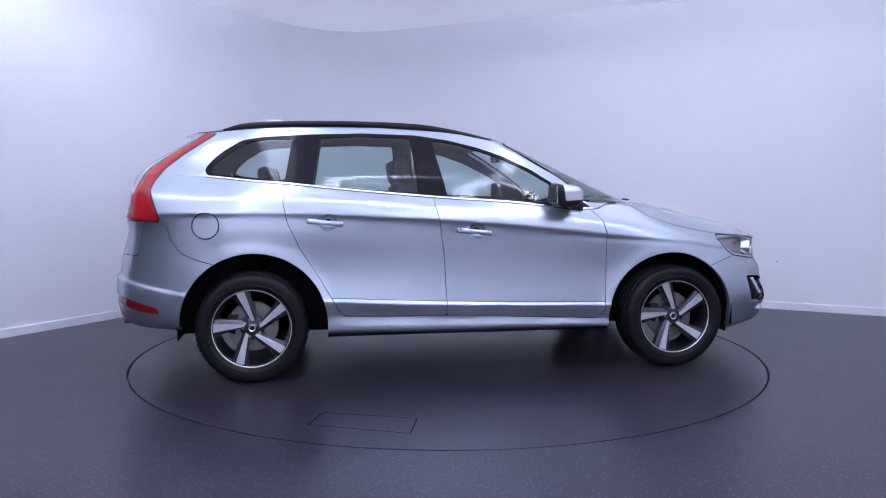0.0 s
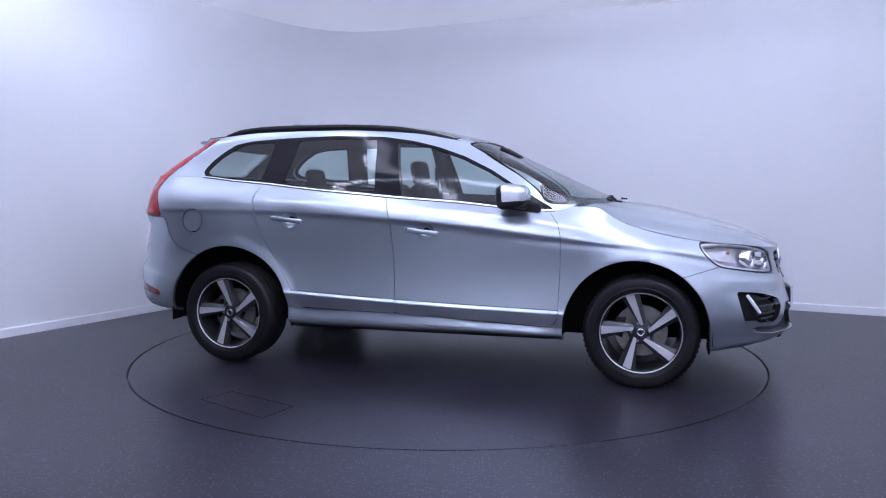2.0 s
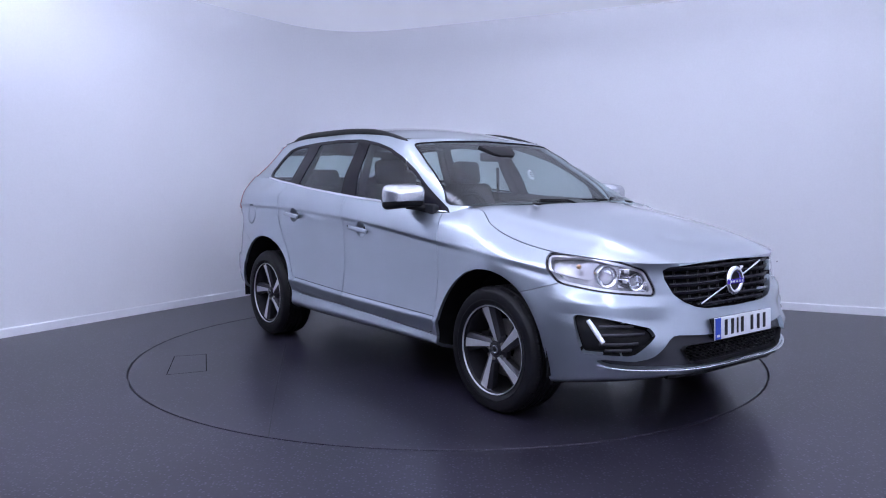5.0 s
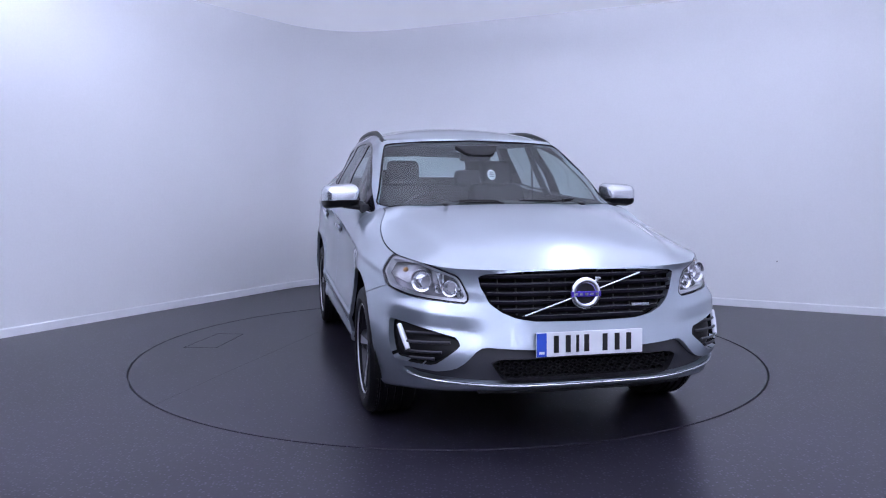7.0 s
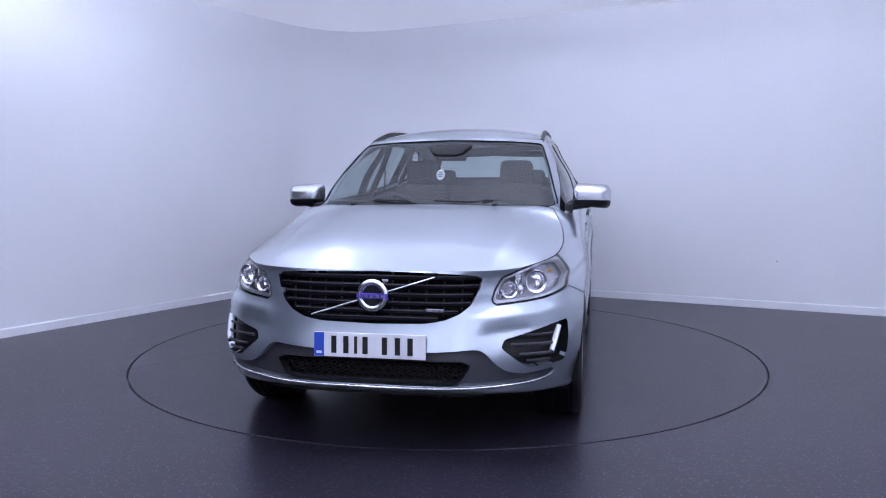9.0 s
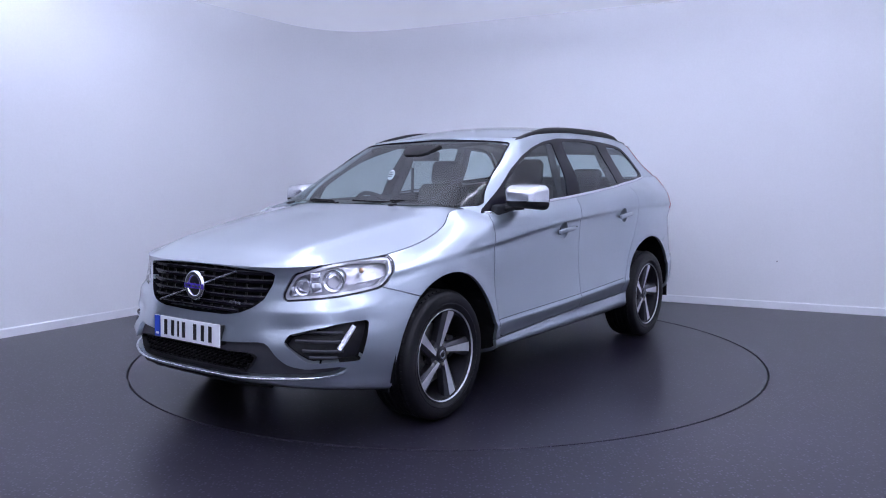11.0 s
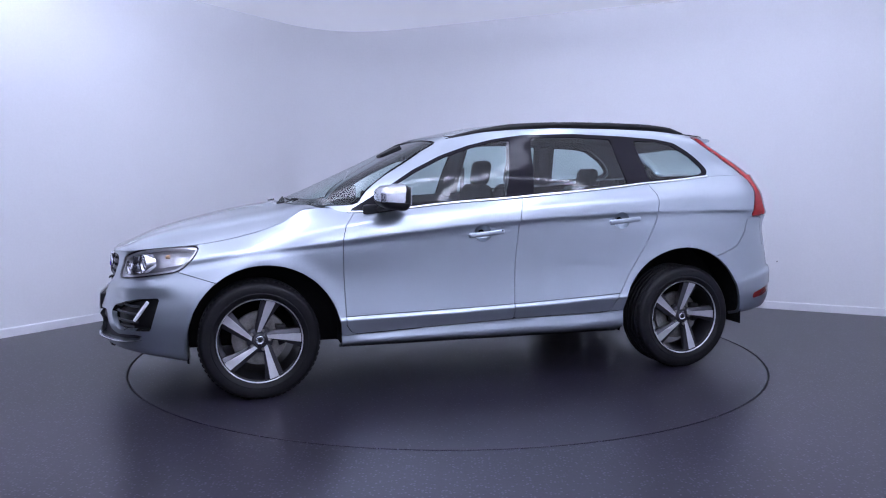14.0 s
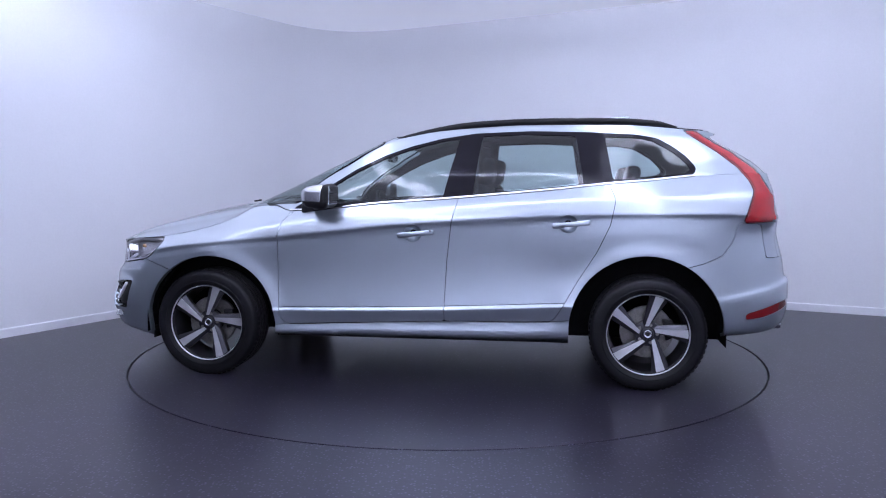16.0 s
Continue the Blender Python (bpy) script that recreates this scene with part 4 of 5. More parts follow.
underbody()


# ---- nose ----
def strip_along(pts, width_dir, half_w, half_t, up):
    return tube(pts, half_w, 8, flat=half_t / half_w, up=up)


def front_grille():
    frame = panel("grille", sunk(OPEN["grille"], .055), MATT_DARK, CAR, "black horizontal-bar radiator grille", depth=0.0)
    rv, rf = rim_of(*OPEN["grille"], .055)
    link_mesh("grille_frame", rv, rf, GLOSS_BLACK, frame)
    poly = poly_field(GRILLE, (1, 2))
    for z in (.815, .775, .735, .697, .661, .630):
        ys = [y for y in np.linspace(-.5, .5, 81) if poly(np.array([[0, y, z]]))[0] < -.006]
        if len(ys) < 3:
            continue
        pts = [(skin_x(y, z) - .018, y, z) for y in ys]
        part("grille_bar", tube(pts, .0055, 8, flat=2.2), GLOSS_BLACK, frame, smooth=60)
        pts = [(x + .0055, y, z + .007) for x, y, z in pts]
        part("grille_bar_edge", tube(pts, .0016, 6), GREY_TRIM, frame, smooth=60)
    for y in np.linspace(-.40, .40, 11):
        zs = [z for z in np.linspace(.60, .85, 26) if poly(np.array([[0, y, z]]))[0] < -.008]
        pts = [(skin_x(y, z) - .034, y, z) for z in zs]
        part("grille_rib", tube(pts, .005, 6), BLACK, frame, smooth=60)
    # slanting bar and round badge
    bar = [(skin_x(y, z) + .004, y, z) for y, z in ((-.294, .640), (-.18, .676), (-.06, .714))]
    part("slanting_bar", tube(bar, .0062, 8, flat=.8), SATIN, frame, "chrome slanting bar", smooth=60)
    bar = [(skin_x(y, z) + .004, y, z) for y, z in ((.06, .750), (.17, .785), (.283, .820))]
    part("slanting_bar", tube(bar, .0062, 8, flat=.8), SATIN, frame, "chrome slanting bar", smooth=60)
    bx = skin_x(0, .735) + .012
    ring = [(bx, .060 * math.cos(a), .735 + .060 * math.sin(a)) for a in np.linspace(0, math.tau, 48, endpoint=False)]
    badge = part("badge", tube(ring, .0155, 12, closed=True, flat=1.0, up=(1, 0, 0)), CHROME, frame, "round chrome ring badge with a violet band", smooth=70)
    arrow = prism([(-.012, -.014), (.014, .012), (.022, .012), (.022, .024), (-.006, .024), (-.006, .016), (-.002, .016), (-.018, -.004)], .010, Matrix.Translation((bx, .052, .735 + .050)) @ Matrix.Rotation(radians(90), 4, "Z"), .002)
    part("badge_arrow", arrow, CHROME, badge)
    back = lathe([(0, 0), (.052, 0), (.052, -.01)], 40)
    back.transform(Matrix.Translation((bx - .004, 0, .735)) @ Matrix.Rotation(radians(-90), 4, "Z"))
    part("badge_disc", back, INK, badge)
    band = box_bm(.012, .146, .026, Matrix.Translation((bx + .009, 0, .733)), .003)
    part("badge_band", band, BADGE_BLUE, badge, "violet-blue badge band")
    marks = bmesh.new()
    for k in range(5):
        box_bm(.002, .016, .011, Matrix.Translation((bx + .0155, -.052 + .026 * k, .733)), bm=marks)
    part("badge_marks", marks, CHROME, badge)
    small = box_bm(.006, .085, .014, Matrix.Translation((skin_x(.29, .672) - .004, .285, .672)) @ Matrix.Rotation(radians(-6), 4, "Z"), .002)
    part("trim_badge", small, SATIN, frame)


front_grille()


def headlamps():
    def make(side):
        cover = halves(OPEN["lamp"])[0 if side == 1 else 1]
        bowl = panel("headlamp", sunk(cover, .055), LAMP_BOWL, CAR, "clear headlamp with chrome reflectors and projector", depth=0.0)
        rv, rf = rim_of(*cover, .055)
        link_mesh("lamp_housing", rv, rf, LAMP_BOWL, bowl, smooth=True)
        panel("lamp_cover", cover, LAMP_GLASS, bowl, "clear lamp cover", depth=.003, lift=.001)
        _, seal = cut(cover, lambda v: OPEN["edge"](v) + .008)
        panel("lamp_seal", sunk(seal, .004), GLOSS_BLACK, bowl, "black lamp seal", depth=.03)
        # broad chrome bezel along the outer and lower edge
        _, bezel = cut(cover, lambda v: OPEN["edge"](v) + .019)
        panel("bezel", sunk(bezel, .012), LAMP_SILVER, bowl, "bright chrome lamp bezel", depth=.03)

        def round_lamp(y, z, r, depth, name, mat_ring, lens):
            x = skin_x(y, z) - depth
            m = Matrix.Translation((x, side * y, z)) @ Matrix.Rotation(radians(-90 + side * 26), 4, "Z")
            ring = lathe([(r * .72, .0), (r * .80, .012), (r, .016), (r * 1.06, .008), (r * 1.06, -.04), (r * .7, -.03), (r * .72, .0)], 40)
            ring.transform(m)
            ob = part(name, ring, mat_ring, bowl, smooth=50)
            dome = lathe([(0, .016), (r * .25, .0145), (r * .5, .009), (r * .73, -.002)], 32)
            dome.transform(m)
            part("lens", dome, lens, bowl, smooth=60)
            dish = lathe([(0, -.045), (r * .3, -.042), (r * .7, -.02)], 32)
            dish.transform(m)
            part("reflector", dish, CHROME, bowl, smooth=60)
        round_lamp(.715, .785, .052, .035, "projector_ring", CHROME, LAMP_GLASS)
        round_lamp(.600, .757, .040, .030, "reflector_ring", CHROME, LAMP_GLASS)
        # amber-tinted side light and chrome fins
        x = skin_x(.79, .82) - .03
        amber = lathe([(0, .012), (.007, .010), (.011, .004), (.012, -.01)], 20)
        amber.transform(Matrix.Translation((x, side * .775, .825)) @ Matrix.Rotation(radians(-90 + side * 40), 4, "Z"))
        part("indicator_bulb", amber, AMBER, bowl, "amber indicator bulb", smooth=60)
        for k, (y, z) in enumerate(((.655, .752), (.642, .80), (.565, .735))):
            fin = box_bm(.05, .010, .045, Matrix.Translation((skin_x(y, z) - .035, side * y, z)) @ Matrix.Rotation(side * radians(-24), 4, "Z"), .004)
            part("lamp_fin", fin, CHROME, bowl, smooth=40)
    both_y(make)


AMBER = material("amber_plastic", (0.42, 0.22, 0.08), 0.2, 0, 0.05, 20, coat=0.6)
headlamps()


def lower_front():
    # fog pockets
    def make(side):
        open_fog = halves(OPEN["fog"])[0 if side == 1 else 1]
        pocket = panel("fog_pocket", sunk(open_fog, .045), BLACK, CAR, "black bumper pocket with slats and daylight lamp", depth=0.0)
        rv, rf = rim_of(*open_fog, .045)
        link_mesh("pocket_wall", rv, rf, MATT_DARK, pocket, smooth=False)
        for z, y0, y1 in ((.553, .66, .80), (.513, .62, .80), (.470, .66, .81), (.440, .69, .79)):
            pts = [(skin_x(y, z) - .022, side * y, z - .02 * (y - .7)) for y in np.linspace(y0, y1, 9)]
            part("pocket_slat", tube(pts, .006, 8, flat=1.2), GREY_TRIM, pocket, smooth=60)
        x_top, x_foot = skin_x(.826, .578) - .016, skin_x(.800, .480) - .016
        pts = [(x_top + (x_foot - x_top) * k, side * (.826 - .028 * k), .580 - .105 * k) for k in (0, .33, .67, 1)]
        part("daylight_lamp", tube(pts, [.012, .014, .014, .012], 10, up=(1, 0, 0), flat=.8), WHITE_LENS, pocket, "white upright daylight lamp", smooth=60)
    both_y(make)
    # charcoal band and honeycomb air intake
    mesh_poly = [(-.1, .452), (.40, .452), (.46, .440), (.41, .360), (.37, .352), (-.1, .352)]
    intake, band = cut(OPEN["lower"], poly_field(mesh_poly, (1, 2)))
    body = panel("lower_band", sunk(band, .026), GREY_TRIM, CAR, "charcoal plastic lower bumper band", depth=.01)
    panel("intake", sunk(intake, .06), MATT_DARK, body, depth=0.0)
    rv, rf = rim_of(*intake, .06)
    link_mesh("intake_wall", rv, rf, BLACK, body)
    field = poly_field(mesh_poly, (1, 2))
    comb = bmesh.new()
    for row in range(5):
        z = .352 + row * .024
        for k in range(-11, 12):
            y = (k + .5 * (row % 2)) * .040
            if field(np.array([[0, y, z]]))[0] > -.010:
                continue
            x = skin_x(y, z) - .03
            hexa = [(y + .0205 * math.cos(a), z + .0135 * math.sin(a)) for a in np.linspace(0, math.tau, 6, endpoint=False)]
            inn = [(y + .0150 * math.cos(a), z + .0085 * math.sin(a)) for a in np.linspace(0, math.tau, 6, endpoint=False)]
            a = [comb.verts.new((x, p, q)) for p, q in hexa]
            b = [comb.verts.new((x, p, q)) for p, q in inn]
            c = [comb.verts.new((x - .02, p, q)) for p, q in inn]
            for i in range(6):
                j = (i + 1) % 6
                comb.faces.new((a[i], a[j], b[j], b[i]))
                comb.faces.new((b[i], b[j], c[j], c[i]))
    bmesh.ops.recalc_face_normals(comb, faces=comb.faces[:])
    tagged(part("honeycomb", comb, BLACK, body, "black honeycomb air intake mesh"), kind="stuff")
    # upturned lip under the band, highlight put in as bright silver; dark valance below
    lz = curve([(0, .331), (.45, .333), (.60, .338), (.72, .346), (.80, .362), (.86, .395)])
    pts = [(skin_x(y, float(lz(abs(y)))) + .004, y, float(lz(abs(y)))) for y in np.linspace(-.80, .80, 61)]
    part("lip", tube(pts, [.013 * min(1, .25 + (.80 - abs(q[1])) / .12) for q in pts], 10, flat=.45), SATIN, CAR, "upturned bumper lip with its highlight put in as bright silver", smooth=60)
    pts = [(skin_x(y, .30) - .012, y, .296) for y in np.linspace(-.50, .50, 31)]
    part("valance", tube(pts, .018, 8, flat=.8), BLACK, CAR, "black valance", smooth=60)
    # number plate with bars in place of its characters
    plate = part("number_plate", box_bm(.006, .520, .111, pose(2.3135, 0, .516, 0, -2, 0), .002), PLATE_WHITE, CAR, "white number plate with blue band and black bars")
    part("plate_holder", box_bm(.04, .50, .095, pose(2.288, 0, .516, 0, -2, 0), .004), BLACK, plate, "black plate holder")
    part("plate_band", box_bm(.003, .046, .107, pose(2.3175, -.235, .516, 0, -2, 0)), PLATE_BLUE, plate, "blue band")
    for y in (-.165, -.108, -.062, -.018, .072, .132, .190):
        part("plate_bar", box_bm(.002, .024 if y != -.062 else .014, .078, pose(2.3178, y, .517, 0, -2, 0)), INK, plate)
    part("plate_line", box_bm(.002, .16, .004, pose(2.317, .01, .468, 0, -2, 0)), INK, plate)
    part("plate_mark", box_bm(.002, .026, .012, pose(2.3195, -.235, .480, 0, -2, 0)), PLATE_WHITE, plate)


lower_front()


# ---- sides and roof ----
def belt_and_rails():
    by, bz = curve(BELT["y"]), curve(BELT["z"])

    def belt(side):
        xs = np.linspace(.852, -1.655, 60)
        pts = [(x, side * (float(by(x)) + .001), float(bz(x)) + .001) for x in xs]
        part("belt_trim", tube(pts, .0095, 8, flat=.55, up=(0, 1, 0)), CHROME, CAR, "bright chrome waist strip", smooth=60)
        top = curve([(.240, 1.512), (.12, 1.545), (0, 1.575), (-.23, 1.617), (-.45, 1.634), (-.83, 1.643), (-1.19, 1.640), (-1.42, 1.624), (-1.57, 1.598)])
        yy = curve([(.24, .612), (0, .600), (-.4, .585), (-1, .573), (-1.57, .556)])
        xs = np.concatenate([[.240], np.linspace(.215, -1.54, 50), [-1.57]])
        pts, rad = [], []
        for i, x in enumerate(xs):
            end = min(1.0, .35 + min(abs(x - .24), abs(x + 1.57)) / .16)
            pts.append((x, side * float(yy(x)), float(top(x)) - .017))
            rad.append(.0155 * end)
        part("roof_rail", tube(pts, rad, 10, flat=1.35), BLACK, CAR, "black roof rail", smooth=60)
        foot = [(x, y, z - .022) for x, y, z in pts[1:-1]]
        part("rail_foot", tube(foot, .010, 6, flat=2.0), BLACK, CAR, smooth=60)
        # drip line between roof and frame
        hy = house_grid[-1]
        line = [(p[0], side * p[1], p[2] + .001) for p in hy if -1.75 < p[0] < .2]
        part("roof_seam", tube(line[::2], .0035, 6), GLOSS_BLACK, CAR, smooth=60)
    both_y(belt)
    fin = bmesh.new()
    rows = []
    for x, h, w in ((-1.12, .002, .004), (-1.17, .028, .016), (-1.23, .036, .020), (-1.30, .046, .018), (-1.335, .040, .016), (-1.345, .0, .016)):
        z = float(CROWN(x)) - .004
        rows.append([fin.verts.new((x, math.cos(a) * w * (1 if i < 3 or i > 3 else 1), z + math.sin(a) * h)) for i, a in enumerate(np.linspace(0, math.pi, 7))])
    for r0, r1 in zip(rows, rows[1:]):
        for i in range(6):
            fin.faces.new((r0[i], r0[i + 1], r1[i + 1], r1[i]))
    bmesh.ops.recalc_face_normals(fin, faces=fin.faces[:])
    part("aerial_fin", fin, PAINT, CAR, "silver shark-fin aerial", smooth=60)
    # tailgate spoiler
    sp = bmesh.new()
    rows = []
    for y in np.linspace(-.57, .57, 25):
        e = 1 - abs(y / .57) ** 4
        z = 1.535 + .028 * (1 - (y / .57) ** 2)
        rows.append([sp.verts.new((-1.66, y, z + .020)), sp.verts.new((-1.765 - .03 * e, y, z + .012)), sp.verts.new((-1.79 - .05 * e, y, z + .002)), sp.verts.new((-1.785 - .05 * e, y, z - .008)), sp.verts.new((-1.74, y, z - .022)), sp.verts.new((-1.66, y, z - .02))])
    for r0, r1 in zip(rows, rows[1:]):
        for i in range(6):
            sp.faces.new((r0[i], r0[(i + 1) % 6], r1[(i + 1) % 6], r1[i]))
    sp.faces.new(rows[0])
    sp.faces.new(rows[-1][::-1])
    bmesh.ops.recalc_face_normals(sp, faces=sp.faces[:])
    part("spoiler", sp, PAINT, CAR, smooth=45)


belt_and_rails()

HANDLES = ((.035, .931, -.098, .9405, .127, .9185, "front"), (-.912, .995, -1.04, 1.006, -.820, .984, "rear"))


def door_furniture():
    def make(side):
        for cx, cz, x0, z0, x1, z1, _ in HANDLES:
            y = skin_y(cx, cz)
            # shallow cup behind the grip
            bm = bmesh.new()
            rings = []
            for k in range(9):
                r = 1 - k / 8
                dep = .040 * (1 - r ** 2) ** .8
                rings.append([bm.verts.new((cx + .0565 * r * math.cos(a), skin_y(cx + .0565 * r * math.cos(a), cz + .054 * r * math.sin(a)) - dep - .0005, cz + .054 * r * math.sin(a))) for a in np.linspace(0, math.tau, 36, endpoint=False)])
            for r0, r1 in zip(rings, rings[1:]):
                for i in range(36):
                    j = (i + 1) % 36
                    bm.faces.new((r0[i], r1[i], r1[j], r0[j]))
            bmesh.ops.remove_doubles(bm, verts=bm.verts[:], dist=1e-5)
            bmesh.ops.recalc_face_normals(bm, faces=bm.faces[:])
            part("handle_cup", flip(bm, side), PAINT, CAR, smooth=60)
            tilt = math.degrees(math.atan2(z0 - z1, x1 - x0))
            grip = box_bm(x1 - x0 + .004, .020, .031, Matrix(), .0085, 3)
            for v in grip.verts:
                v.co.y -= .010 * (v.co.x / .11) ** 2
            grip.transform(pose((x0 + x1) / 2, y + .026, (z0 + z1) / 2, 4, tilt, 0))
            h = part("door_handle", flip(grip, side), PAINT, CAR, smooth=50)
            base = box_bm(x1 - x0 - .01, .02, .024, pose((x0 + x1) / 2, y + .010, (z0 + z1) / 2 - .002, 4, tilt, 0), .006)
            part("handle_base", flip(base, side), BLACK, h, "black handle seal")
        key = lathe([(0, .002), (.005, .002), (.006, 0)], 14)
        key.transform(Matrix.Translation((-.08, side * (skin_y(-.08, .95) + .036), .948)))
        part("lock", key, INK, CAR)
        # door mirror: cap, black base, glass, arm
        cap = box_bm(.195, .235, .150, Matrix(), .042, 5)
        for v in cap.verts:
            f = max(0, v.co.x + .02) / .10
            v.co.z *= 1 - .26 * f * f
            v.co.y *= 1 - .10 * f
            v.co.z += .012 * (v.co.y / .1) * -1 * (v.co.y > 0)
            v.co.x -= .035 * max(0, v.co.y / .1) ** 2 * (v.co.x > 0)
        whole = cap
        whole.transform(pose(.618, .950, 1.163, 0, 0, -4))
        low = whole.copy()
        bmesh.ops.bisect_plane(whole, geom=whole.verts[:] + whole.edges[:] + whole.faces[:], plane_co=(.6, .95, 1.128), plane_no=(-.06, 0, 1), clear_inner=True)
        bmesh.ops.bisect_plane(low, geom=low.verts[:] + low.edges[:] + low.faces[:], plane_co=(.6, .95, 1.126), plane_no=(-.06, 0, 1), clear_outer=True)
        back_rim = whole.copy()
        bmesh.ops.bisect_plane(whole, geom=whole.verts[:] + whole.edges[:] + whole.faces[:], plane_co=(.566, .95, 1.16), plane_no=(1, 0, .12), clear_inner=True)
        bmesh.ops.bisect_plane(back_rim, geom=back_rim.verts[:] + back_rim.edges[:] + back_rim.faces[:], plane_co=(.564, .95, 1.16), plane_no=(1, 0, .12), clear_outer=True)
        mirror = part("door_mirror", flip(whole, side), SATIN, CAR, "satin silver door mirror with black base", smooth=40)
        part("mirror_rim", flip(back_rim, side), BLACK, mirror, "black rim round the mirror glass", smooth=40)
        bmesh.ops.scale(low, vec=(.985, .99, 1), verts=low.verts[:], space=Matrix.Translation((-.612, -.952, 0)))
        part("mirror_base", flip(low, side), BLACK, mirror, "black mirror base", smooth=40)
        glass = box_bm(.004, .165, .105, pose(.5185, .952, 1.165, 0, 0, -4), .0015)
        part("mirror_glass", flip(glass, side), MIRROR, mirror, "mirror glass")
        arm = tube([(.675, .79, 1.085), (.665, .84, 1.088), (.64, .90, 1.098), (.62, .93, 1.105)], [.030, .024, .026, .03], 10, flat=.8)
        part("mirror_arm", flip(arm, side), BLACK, mirror, smooth=60)
        sig = tube([(.560, 1.060, 1.146), (.62, 1.054, 1.142), (.665, 1.030, 1.138), (.685, .99, 1.135)], .0055, 8, flat=1.2)
        part("mirror_indicator", flip(sig, side), WHITE_LENS, mirror, "clear indicator strip", smooth=60)
        # rear reflector and exhaust tip
        tip = lathe([(.030, .0), (.034, .0), (.036, .01), (.036, .12), (.030, .12), (.028, .01), (.030, .0)], 28)
        tip.transform(pose(-2.20, .60, .375, 0, 0, -90) @ Matrix.Diagonal((1.5, 1, .85, 1)))
        part("exhaust_tip", flip(tip, side), CHROME, CAR, "chrome exhaust tip", smooth=40)
    both_y(make)


MIRROR = material("mirror_silver", (0.9, 0.9, 0.92), 0.02, 1.0, 0.01, 9)
door_furniture()


def wipers():
    for y0, y1 in ((.62, .05), (-.05, -.58)):
        pts = []
        for s in np.linspace(0, 1, 9):
            y = y0 + (y1 - y0) * s
            x = 1.175 - .20 * (abs(y) / .74) ** 2.2
            pts.append((x - .02 * s, y, 1.122 + .014 * s))
        ob = part("wiper", tube(pts, .005, 6), BLACK, CAR, "black windscreen wiper", smooth=60)
        arm = [(1.20 - .2 * (abs(y0) / .74) ** 2.2, y0 + .02, 1.105), (1.17 - .2 * (abs(y0) / .74) ** 2.2, y0 - .05, 1.135), (pts[4][0] + .01, pts[4][1], pts[4][2] + .01)]
        part("wiper_arm", tube(arm, .006, 6), BLACK, ob, smooth=60)
    for side in (1, -1):
        noz = box_bm(.05, .03, .012, pose(1.22, side * .42, 1.118, 0, 8, 0), .005)
        part("washer_jet", noz, BLACK, CAR, smooth=40)


wipers()


def screen_seal():
    """Black rubber edge round the windscreen."""
    v = house[0][(house[0][:, 0] > 0.05) & (house[0][:, 1] >= 0)]

    def on_skin(y, z):
        i = int(np.argmin((v[:, 1] - y) ** 2 + (v[:, 2] - z) ** 2))
        return (float(v[i, 0]), y, z)
    ends = [(.750, 1.118), (.748, 1.13), (.676, 1.35), (.618, 1.490), (.59, 1.502), (.35, 1.52), (0, 1.530)]
    line = []
    for (y0, z0), (y1, z1) in zip(ends, ends[1:]):
        line += [(y0 + (y1 - y0) * k / 8, z0 + (z1 - z0) * k / 8) for k in range(8)]
    left = [Vector(on_skin(y, z)) for y, z in line + [(0, 1.530)]]
    for _ in range(4):
        left = [left[0]] + [(a + b * 2 + c) / 4 for a, b, c in zip(left, left[1:], left[2:])] + [left[-1]]
    pts = left + [Vector((p.x, -p.y, p.z)) for p in reversed(left[:-1])]
    part("windscreen_seal", tube(pts, .006, 6), GLOSS_BLACK, CAR, "black rubber windscreen seal", smooth=60)


screen_seal()


# ---- cabin ----
def cushion(sx, sy, sz, m, bevel=.05):
    bm = box_bm(sx, sy, sz, Matrix(), bevel, 4)
    bm.transform(m)
    return bm


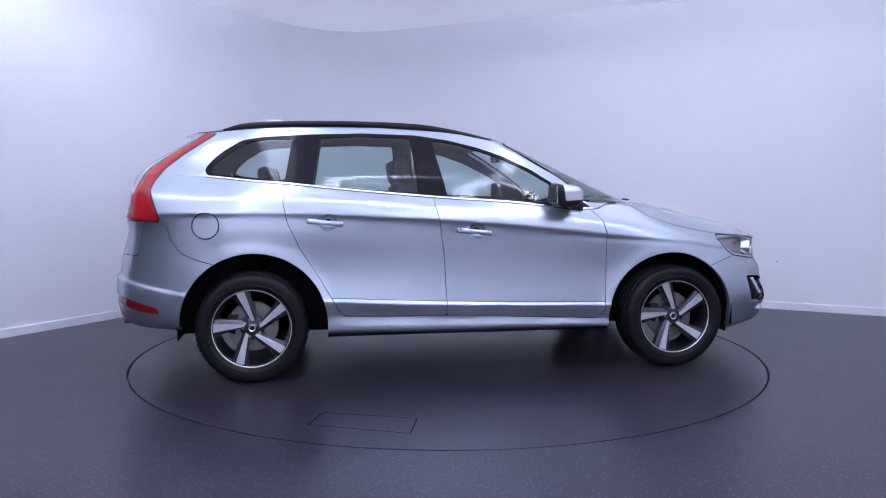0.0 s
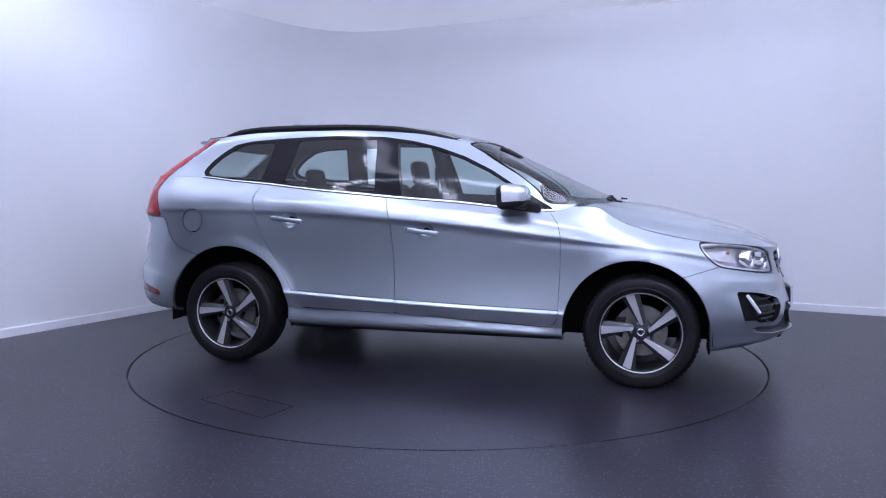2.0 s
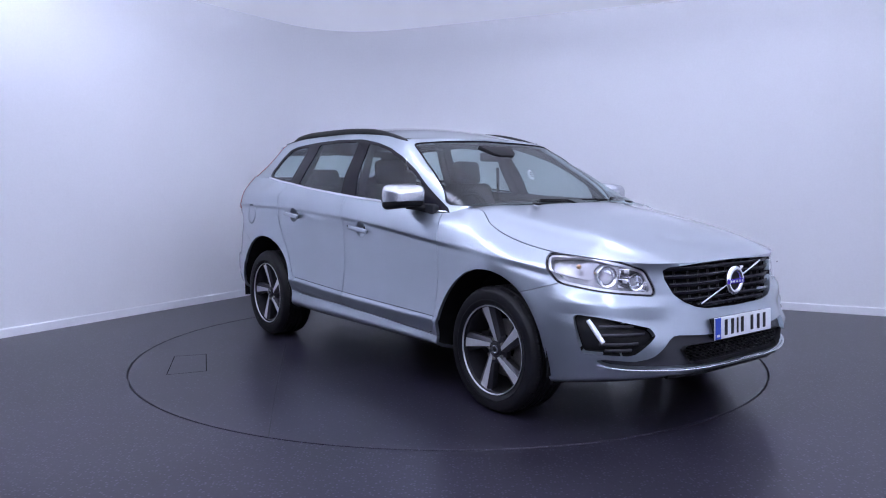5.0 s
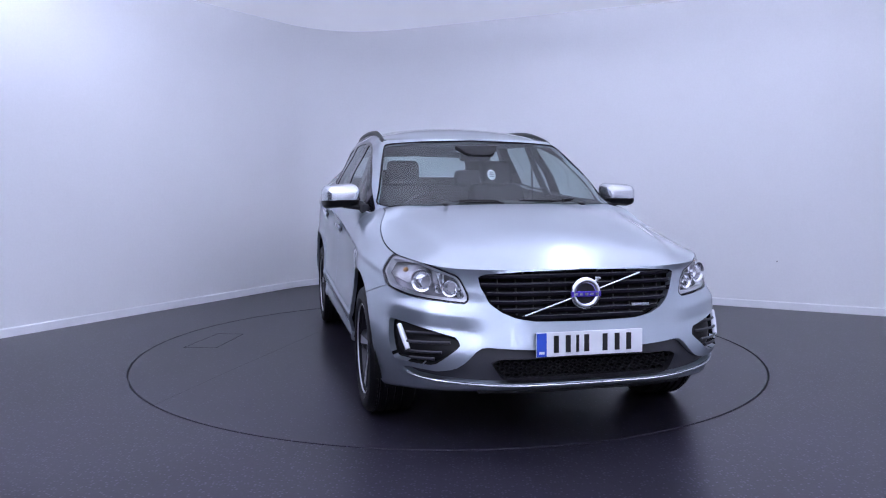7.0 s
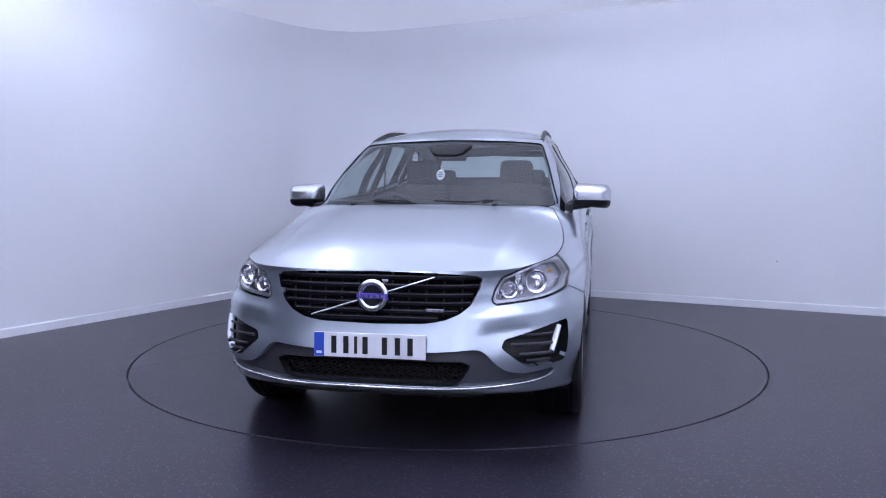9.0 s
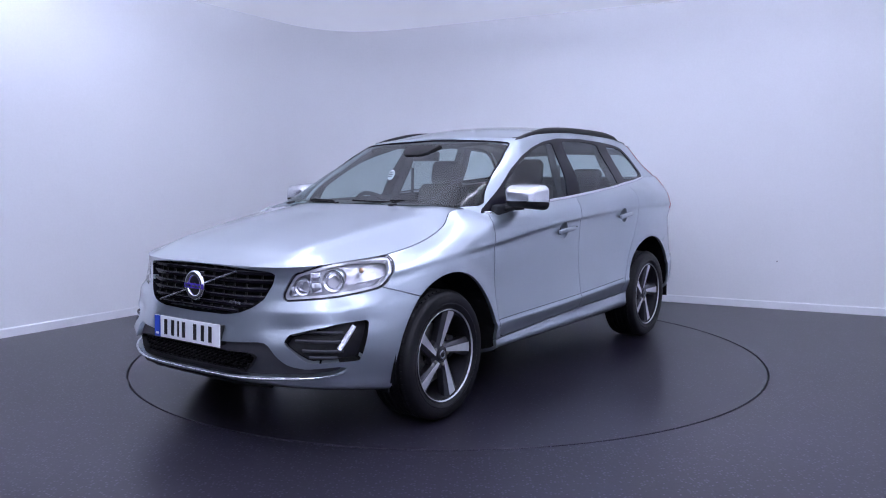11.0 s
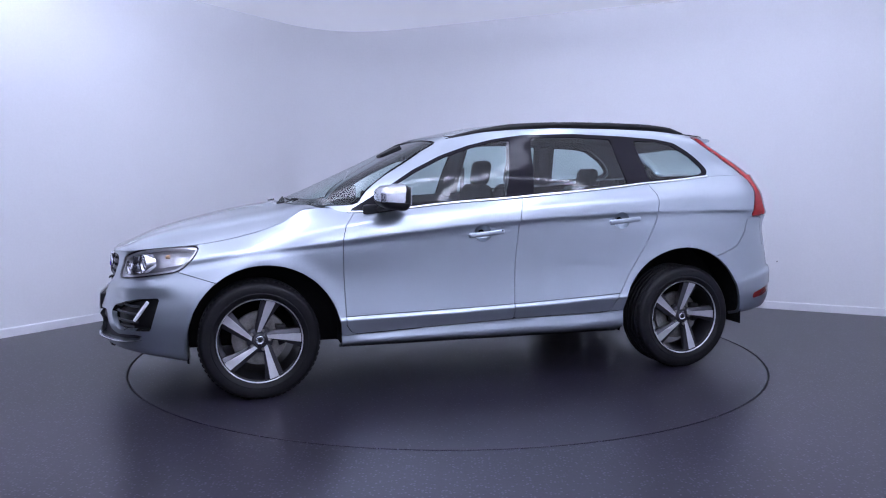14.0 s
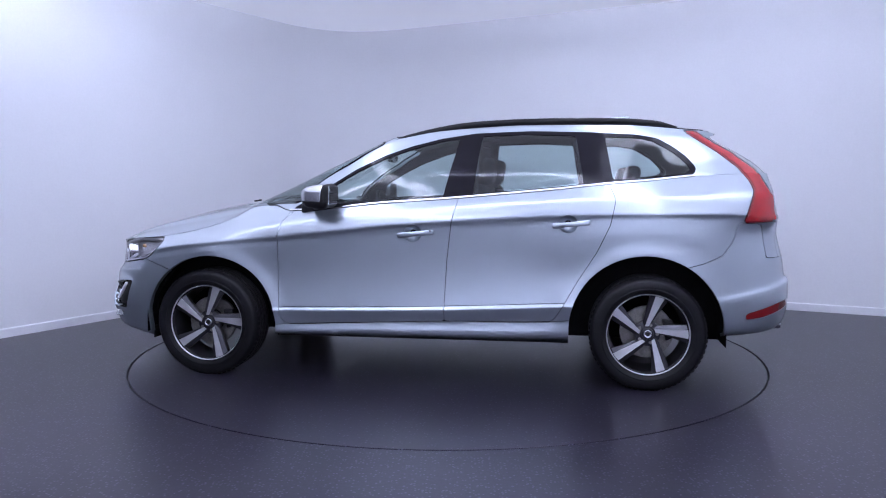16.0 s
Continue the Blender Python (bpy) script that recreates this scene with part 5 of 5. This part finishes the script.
def cabin():
    for side in (1, -1):
        y = side * .37
        back = cushion(.13, .50, .62, pose(-.28, y, .93, 0, -17, 0), .055)
        for v in back.verts:
            k = (v.co.z - .94) / .31
            v.co.y = y + (v.co.y - y) * (1 - .16 * max(0, k))
        seat = part("front_seat_backrest", back, SEAT, CAR, "charcoal leather front seat backrest", smooth=50)
        base = cushion(.52, .52, .16, pose(-.06, y, .60, 0, -5, 0), .055)
        part("seat_cushion", base, SEAT, seat, smooth=50)
        head = cushion(.10, .25, .19, pose(-.385, y, 1.315, 0, -10, 0), .045)
        part("headrest", head, SEAT, seat, smooth=50)
        for k in (-1, 1):
            part("headrest_post", tube([(-.37, y + k * .06, 1.18), (-.385, y + k * .06, 1.29)], .006, 8), STEEL, seat, smooth=60)
        belt = tube([(-.33, side * .66, 1.36), (-.33, side * .67, 1.05), (-.30, side * .66, .70)], .018, 6, flat=.25, up=(0, 1, 0))
        part("seat_belt", belt, BLACK, CAR, smooth=60)
        # trim boards on the pillars inside
        inner = tube([(-.20, side * .745, 1.14), (-.25, side * .66, 1.35), (-.27, side * .60, 1.52)], .045, 8, flat=.4, up=(0, 1, 0))
        part("pillar_trim", inner, LINING, CAR, "grey pillar trim", smooth=60)
        grab = tube([(-1.09, side * .745, 1.22), (-1.06, side * .66, 1.38), (-1.03, side * .60, 1.53)], .05, 8, flat=.4, up=(0, 1, 0))
        part("pillar_trim", grab, LINING, CAR, "grey pillar trim", smooth=60)
        card = box_bm(1.56, .05, .62, pose(-.02, side * .80, .83, side * -3, 2, 0), .02)
        part("door_card", card, DASH, CAR, "dark door lining", smooth=40)
    bench = cushion(.16, 1.28, .60, pose(-1.18, 0, .92, 0, -20, 0), .06)
    rear = part("rear_seat_backrest", bench, SEAT, CAR, "charcoal leather rear bench backrest", smooth=50)
    part("rear_seat_cushion", cushion(.50, 1.30, .17, pose(-.88, 0, .60, 0, -5, 0), .06), SEAT, rear, smooth=50)
    for y in (-.40, .40):
        part("headrest", cushion(.09, .25, .15, pose(-1.315, y, 1.275, 0, -14, 0), .04), SEAT, rear, smooth=50)
    part("headrest", cushion(.08, .22, .08, pose(-1.30, 0, 1.215, 0, -14, 0), .03), SEAT, rear, smooth=50)
    part("parcel_cover", box_bm(.62, 1.26, .03, pose(-1.62, 0, 1.13), .01), DASH, CAR, "dark load cover", smooth=40)
    part("boot_floor", box_bm(1.0, 1.3, .06, pose(-1.7, 0, .66), .02), DASH, CAR)
    part("cabin_floor", box_bm(1.74, 1.5, .05, pose(0, 0, .42), .01), DASH, CAR)
    part("bulkhead", box_bm(.05, 1.08, .62, pose(1.0, 0, .74), .01), MATT_DARK, CAR)
    # dashboard with hood, screen, wheel
    dash = bmesh.new()
    rows = []
    for y in np.linspace(-.74, .74, 31):
        hump = .028 * math.exp(-((y + .37) / .17) ** 2)
        bend = .13 * (abs(y) / .74) ** 2
        rows.append([dash.verts.new((x - bend * (x > .85), y, z)) for x, z in ((1.10, 1.060), (.98, 1.078), (.80, 1.085 + hump * .6), (.66, 1.080 + hump), (.60, 1.045 + hump * .5), (.58, .95), (.66, .80), (.62, .62), (1.0, .60))])
    for r0, r1 in zip(rows, rows[1:]):
        for i in range(8):
            dash.faces.new((r0[i], r0[i + 1], r1[i + 1], r1[i]))
    bmesh.ops.recalc_face_normals(dash, faces=dash.faces[:])
    d = part("dashboard", dash, DASH, CAR, "dark plastic dashboard", smooth=40)
    part("centre_console", box_bm(.75, .22, .34, pose(.28, 0, .62, 0, 12, 0), .04, 3), DASH, d, smooth=40)
    m = Matrix.Translation((.47, -.37, 1.00)) @ Matrix.Rotation(radians(-66), 4, "Y")
    ring = [m @ Vector((.185 * math.cos(a), .185 * math.sin(a), 0)) for a in np.linspace(0, math.tau, 40, endpoint=False)]
    sw = part("steering_wheel", tube(ring, .015, 10, closed=True), SEAT, CAR, "dark leather steering wheel", smooth=70)
    pad = lathe([(0, .03), (.06, .025), (.075, .01), (.075, -.03)], 24, "z")
    pad.transform(m)
    part("steering_hub", pad, DASH, sw, smooth=50)
    for a in (0, 180, -90 + 180):
        e = m @ Vector((.18 * math.cos(radians(a + 90)), .18 * math.sin(radians(a + 90)), 0))
        part("steering_spoke", tube([m @ Vector((0, 0, 0)), e], .016, 8, flat=.6), SATIN, sw, smooth=60)
    # inside mirror, sensor cover, parking disc
    part("inside_mirror", box_bm(.03, .215, .062, pose(.35, 0, 1.418, 0, -8, 0), .013, 3), GLOSS_BLACK, CAR, "black inside mirror", smooth=50)
    part("mirror_stem", tube([(.36, 0, 1.425), (.42, 0, 1.455)], .012, 8), BLACK, CAR)
    cover = prism([(-.15, .07), (.15, .07), (.10, -.045), (.06, -.075), (-.06, -.075), (-.10, -.045)], .03, pose(.435, 0, 1.450, 0, 0, 90) @ Matrix.Rotation(radians(-62), 4, "X"), .006)
    part("sensor_cover", cover, BLACK, CAR, "black sensor cover behind the windscreen", smooth=40)
    disc = lathe([(0, 0), (.030, 0), (.030, -.002)], 28)
    disc.transform(Matrix.Translation((.735, .005, 1.292)) @ Matrix.Rotation(radians(-90), 4, "Z") @ Matrix.Rotation(radians(28), 4, "X") @ Matrix.Diagonal((.9, 1, 1.25, 1)))
    st = part("windscreen_sticker", disc, PLATE_WHITE, CAR, "oval white windscreen sticker with grey bars")
    for k, w in enumerate((.022, .034, .030)):
        bar = box_bm(.002, w, .005, Matrix.Translation((.742 - .007 * (1 - k), .005, 1.308 - .013 * k)), 0)
        part("sticker_bar", bar, GREY_TRIM, st)
    # pillar and tail trim inside the glass house
    _, trim = cut(house, poly_field(DLO, where=lambda v: np.abs(v[:, 1]) > 0.4, rounded=.004))
    _, trim = cut(trim, poly_field(SCREEN, (1, 2), where=lambda v: v[:, 0] > 0.05, rounded=.004))
    _, trim = cut(trim, poly_field(REAR_SCREEN, (1, 2), where=lambda v: v[:, 0] < -1.6, rounded=.004))
    panel("pillar_lining", sunk(trim, .028), LINING, CAR, "grey inner pillar lining", depth=0.0)
    # headlining under the roof
    v, f = cap_over(house_grid[-3], lambda x: CROWN(x) - .06, 2.2, 12)
    link_mesh("headlining", v - np.array([0, 0, .01]), [g[::-1] for g in f], LINING, CAR, "grey headlining")


cabin()


def motions():
    """The turntable and the car on it turn together, a steady 12.3 degrees a second."""
    off = Vector((0.0333, 0.1037, 0))
    rows_car, rows_table = [], []
    for k in range(33):
        t = k * 0.5
        a = math.degrees(0.17464 - 0.21545 * t - 0.00025 * (t - 8) ** 2)
        turn = pose(0, 0, 0, 0, 0, a)
        rows_car.append((t, turn @ Matrix.Translation(off)))
        rows_table.append((t, turn))
    walk(CAR, rows_car)
    walk(TABLE, rows_table)


motions()
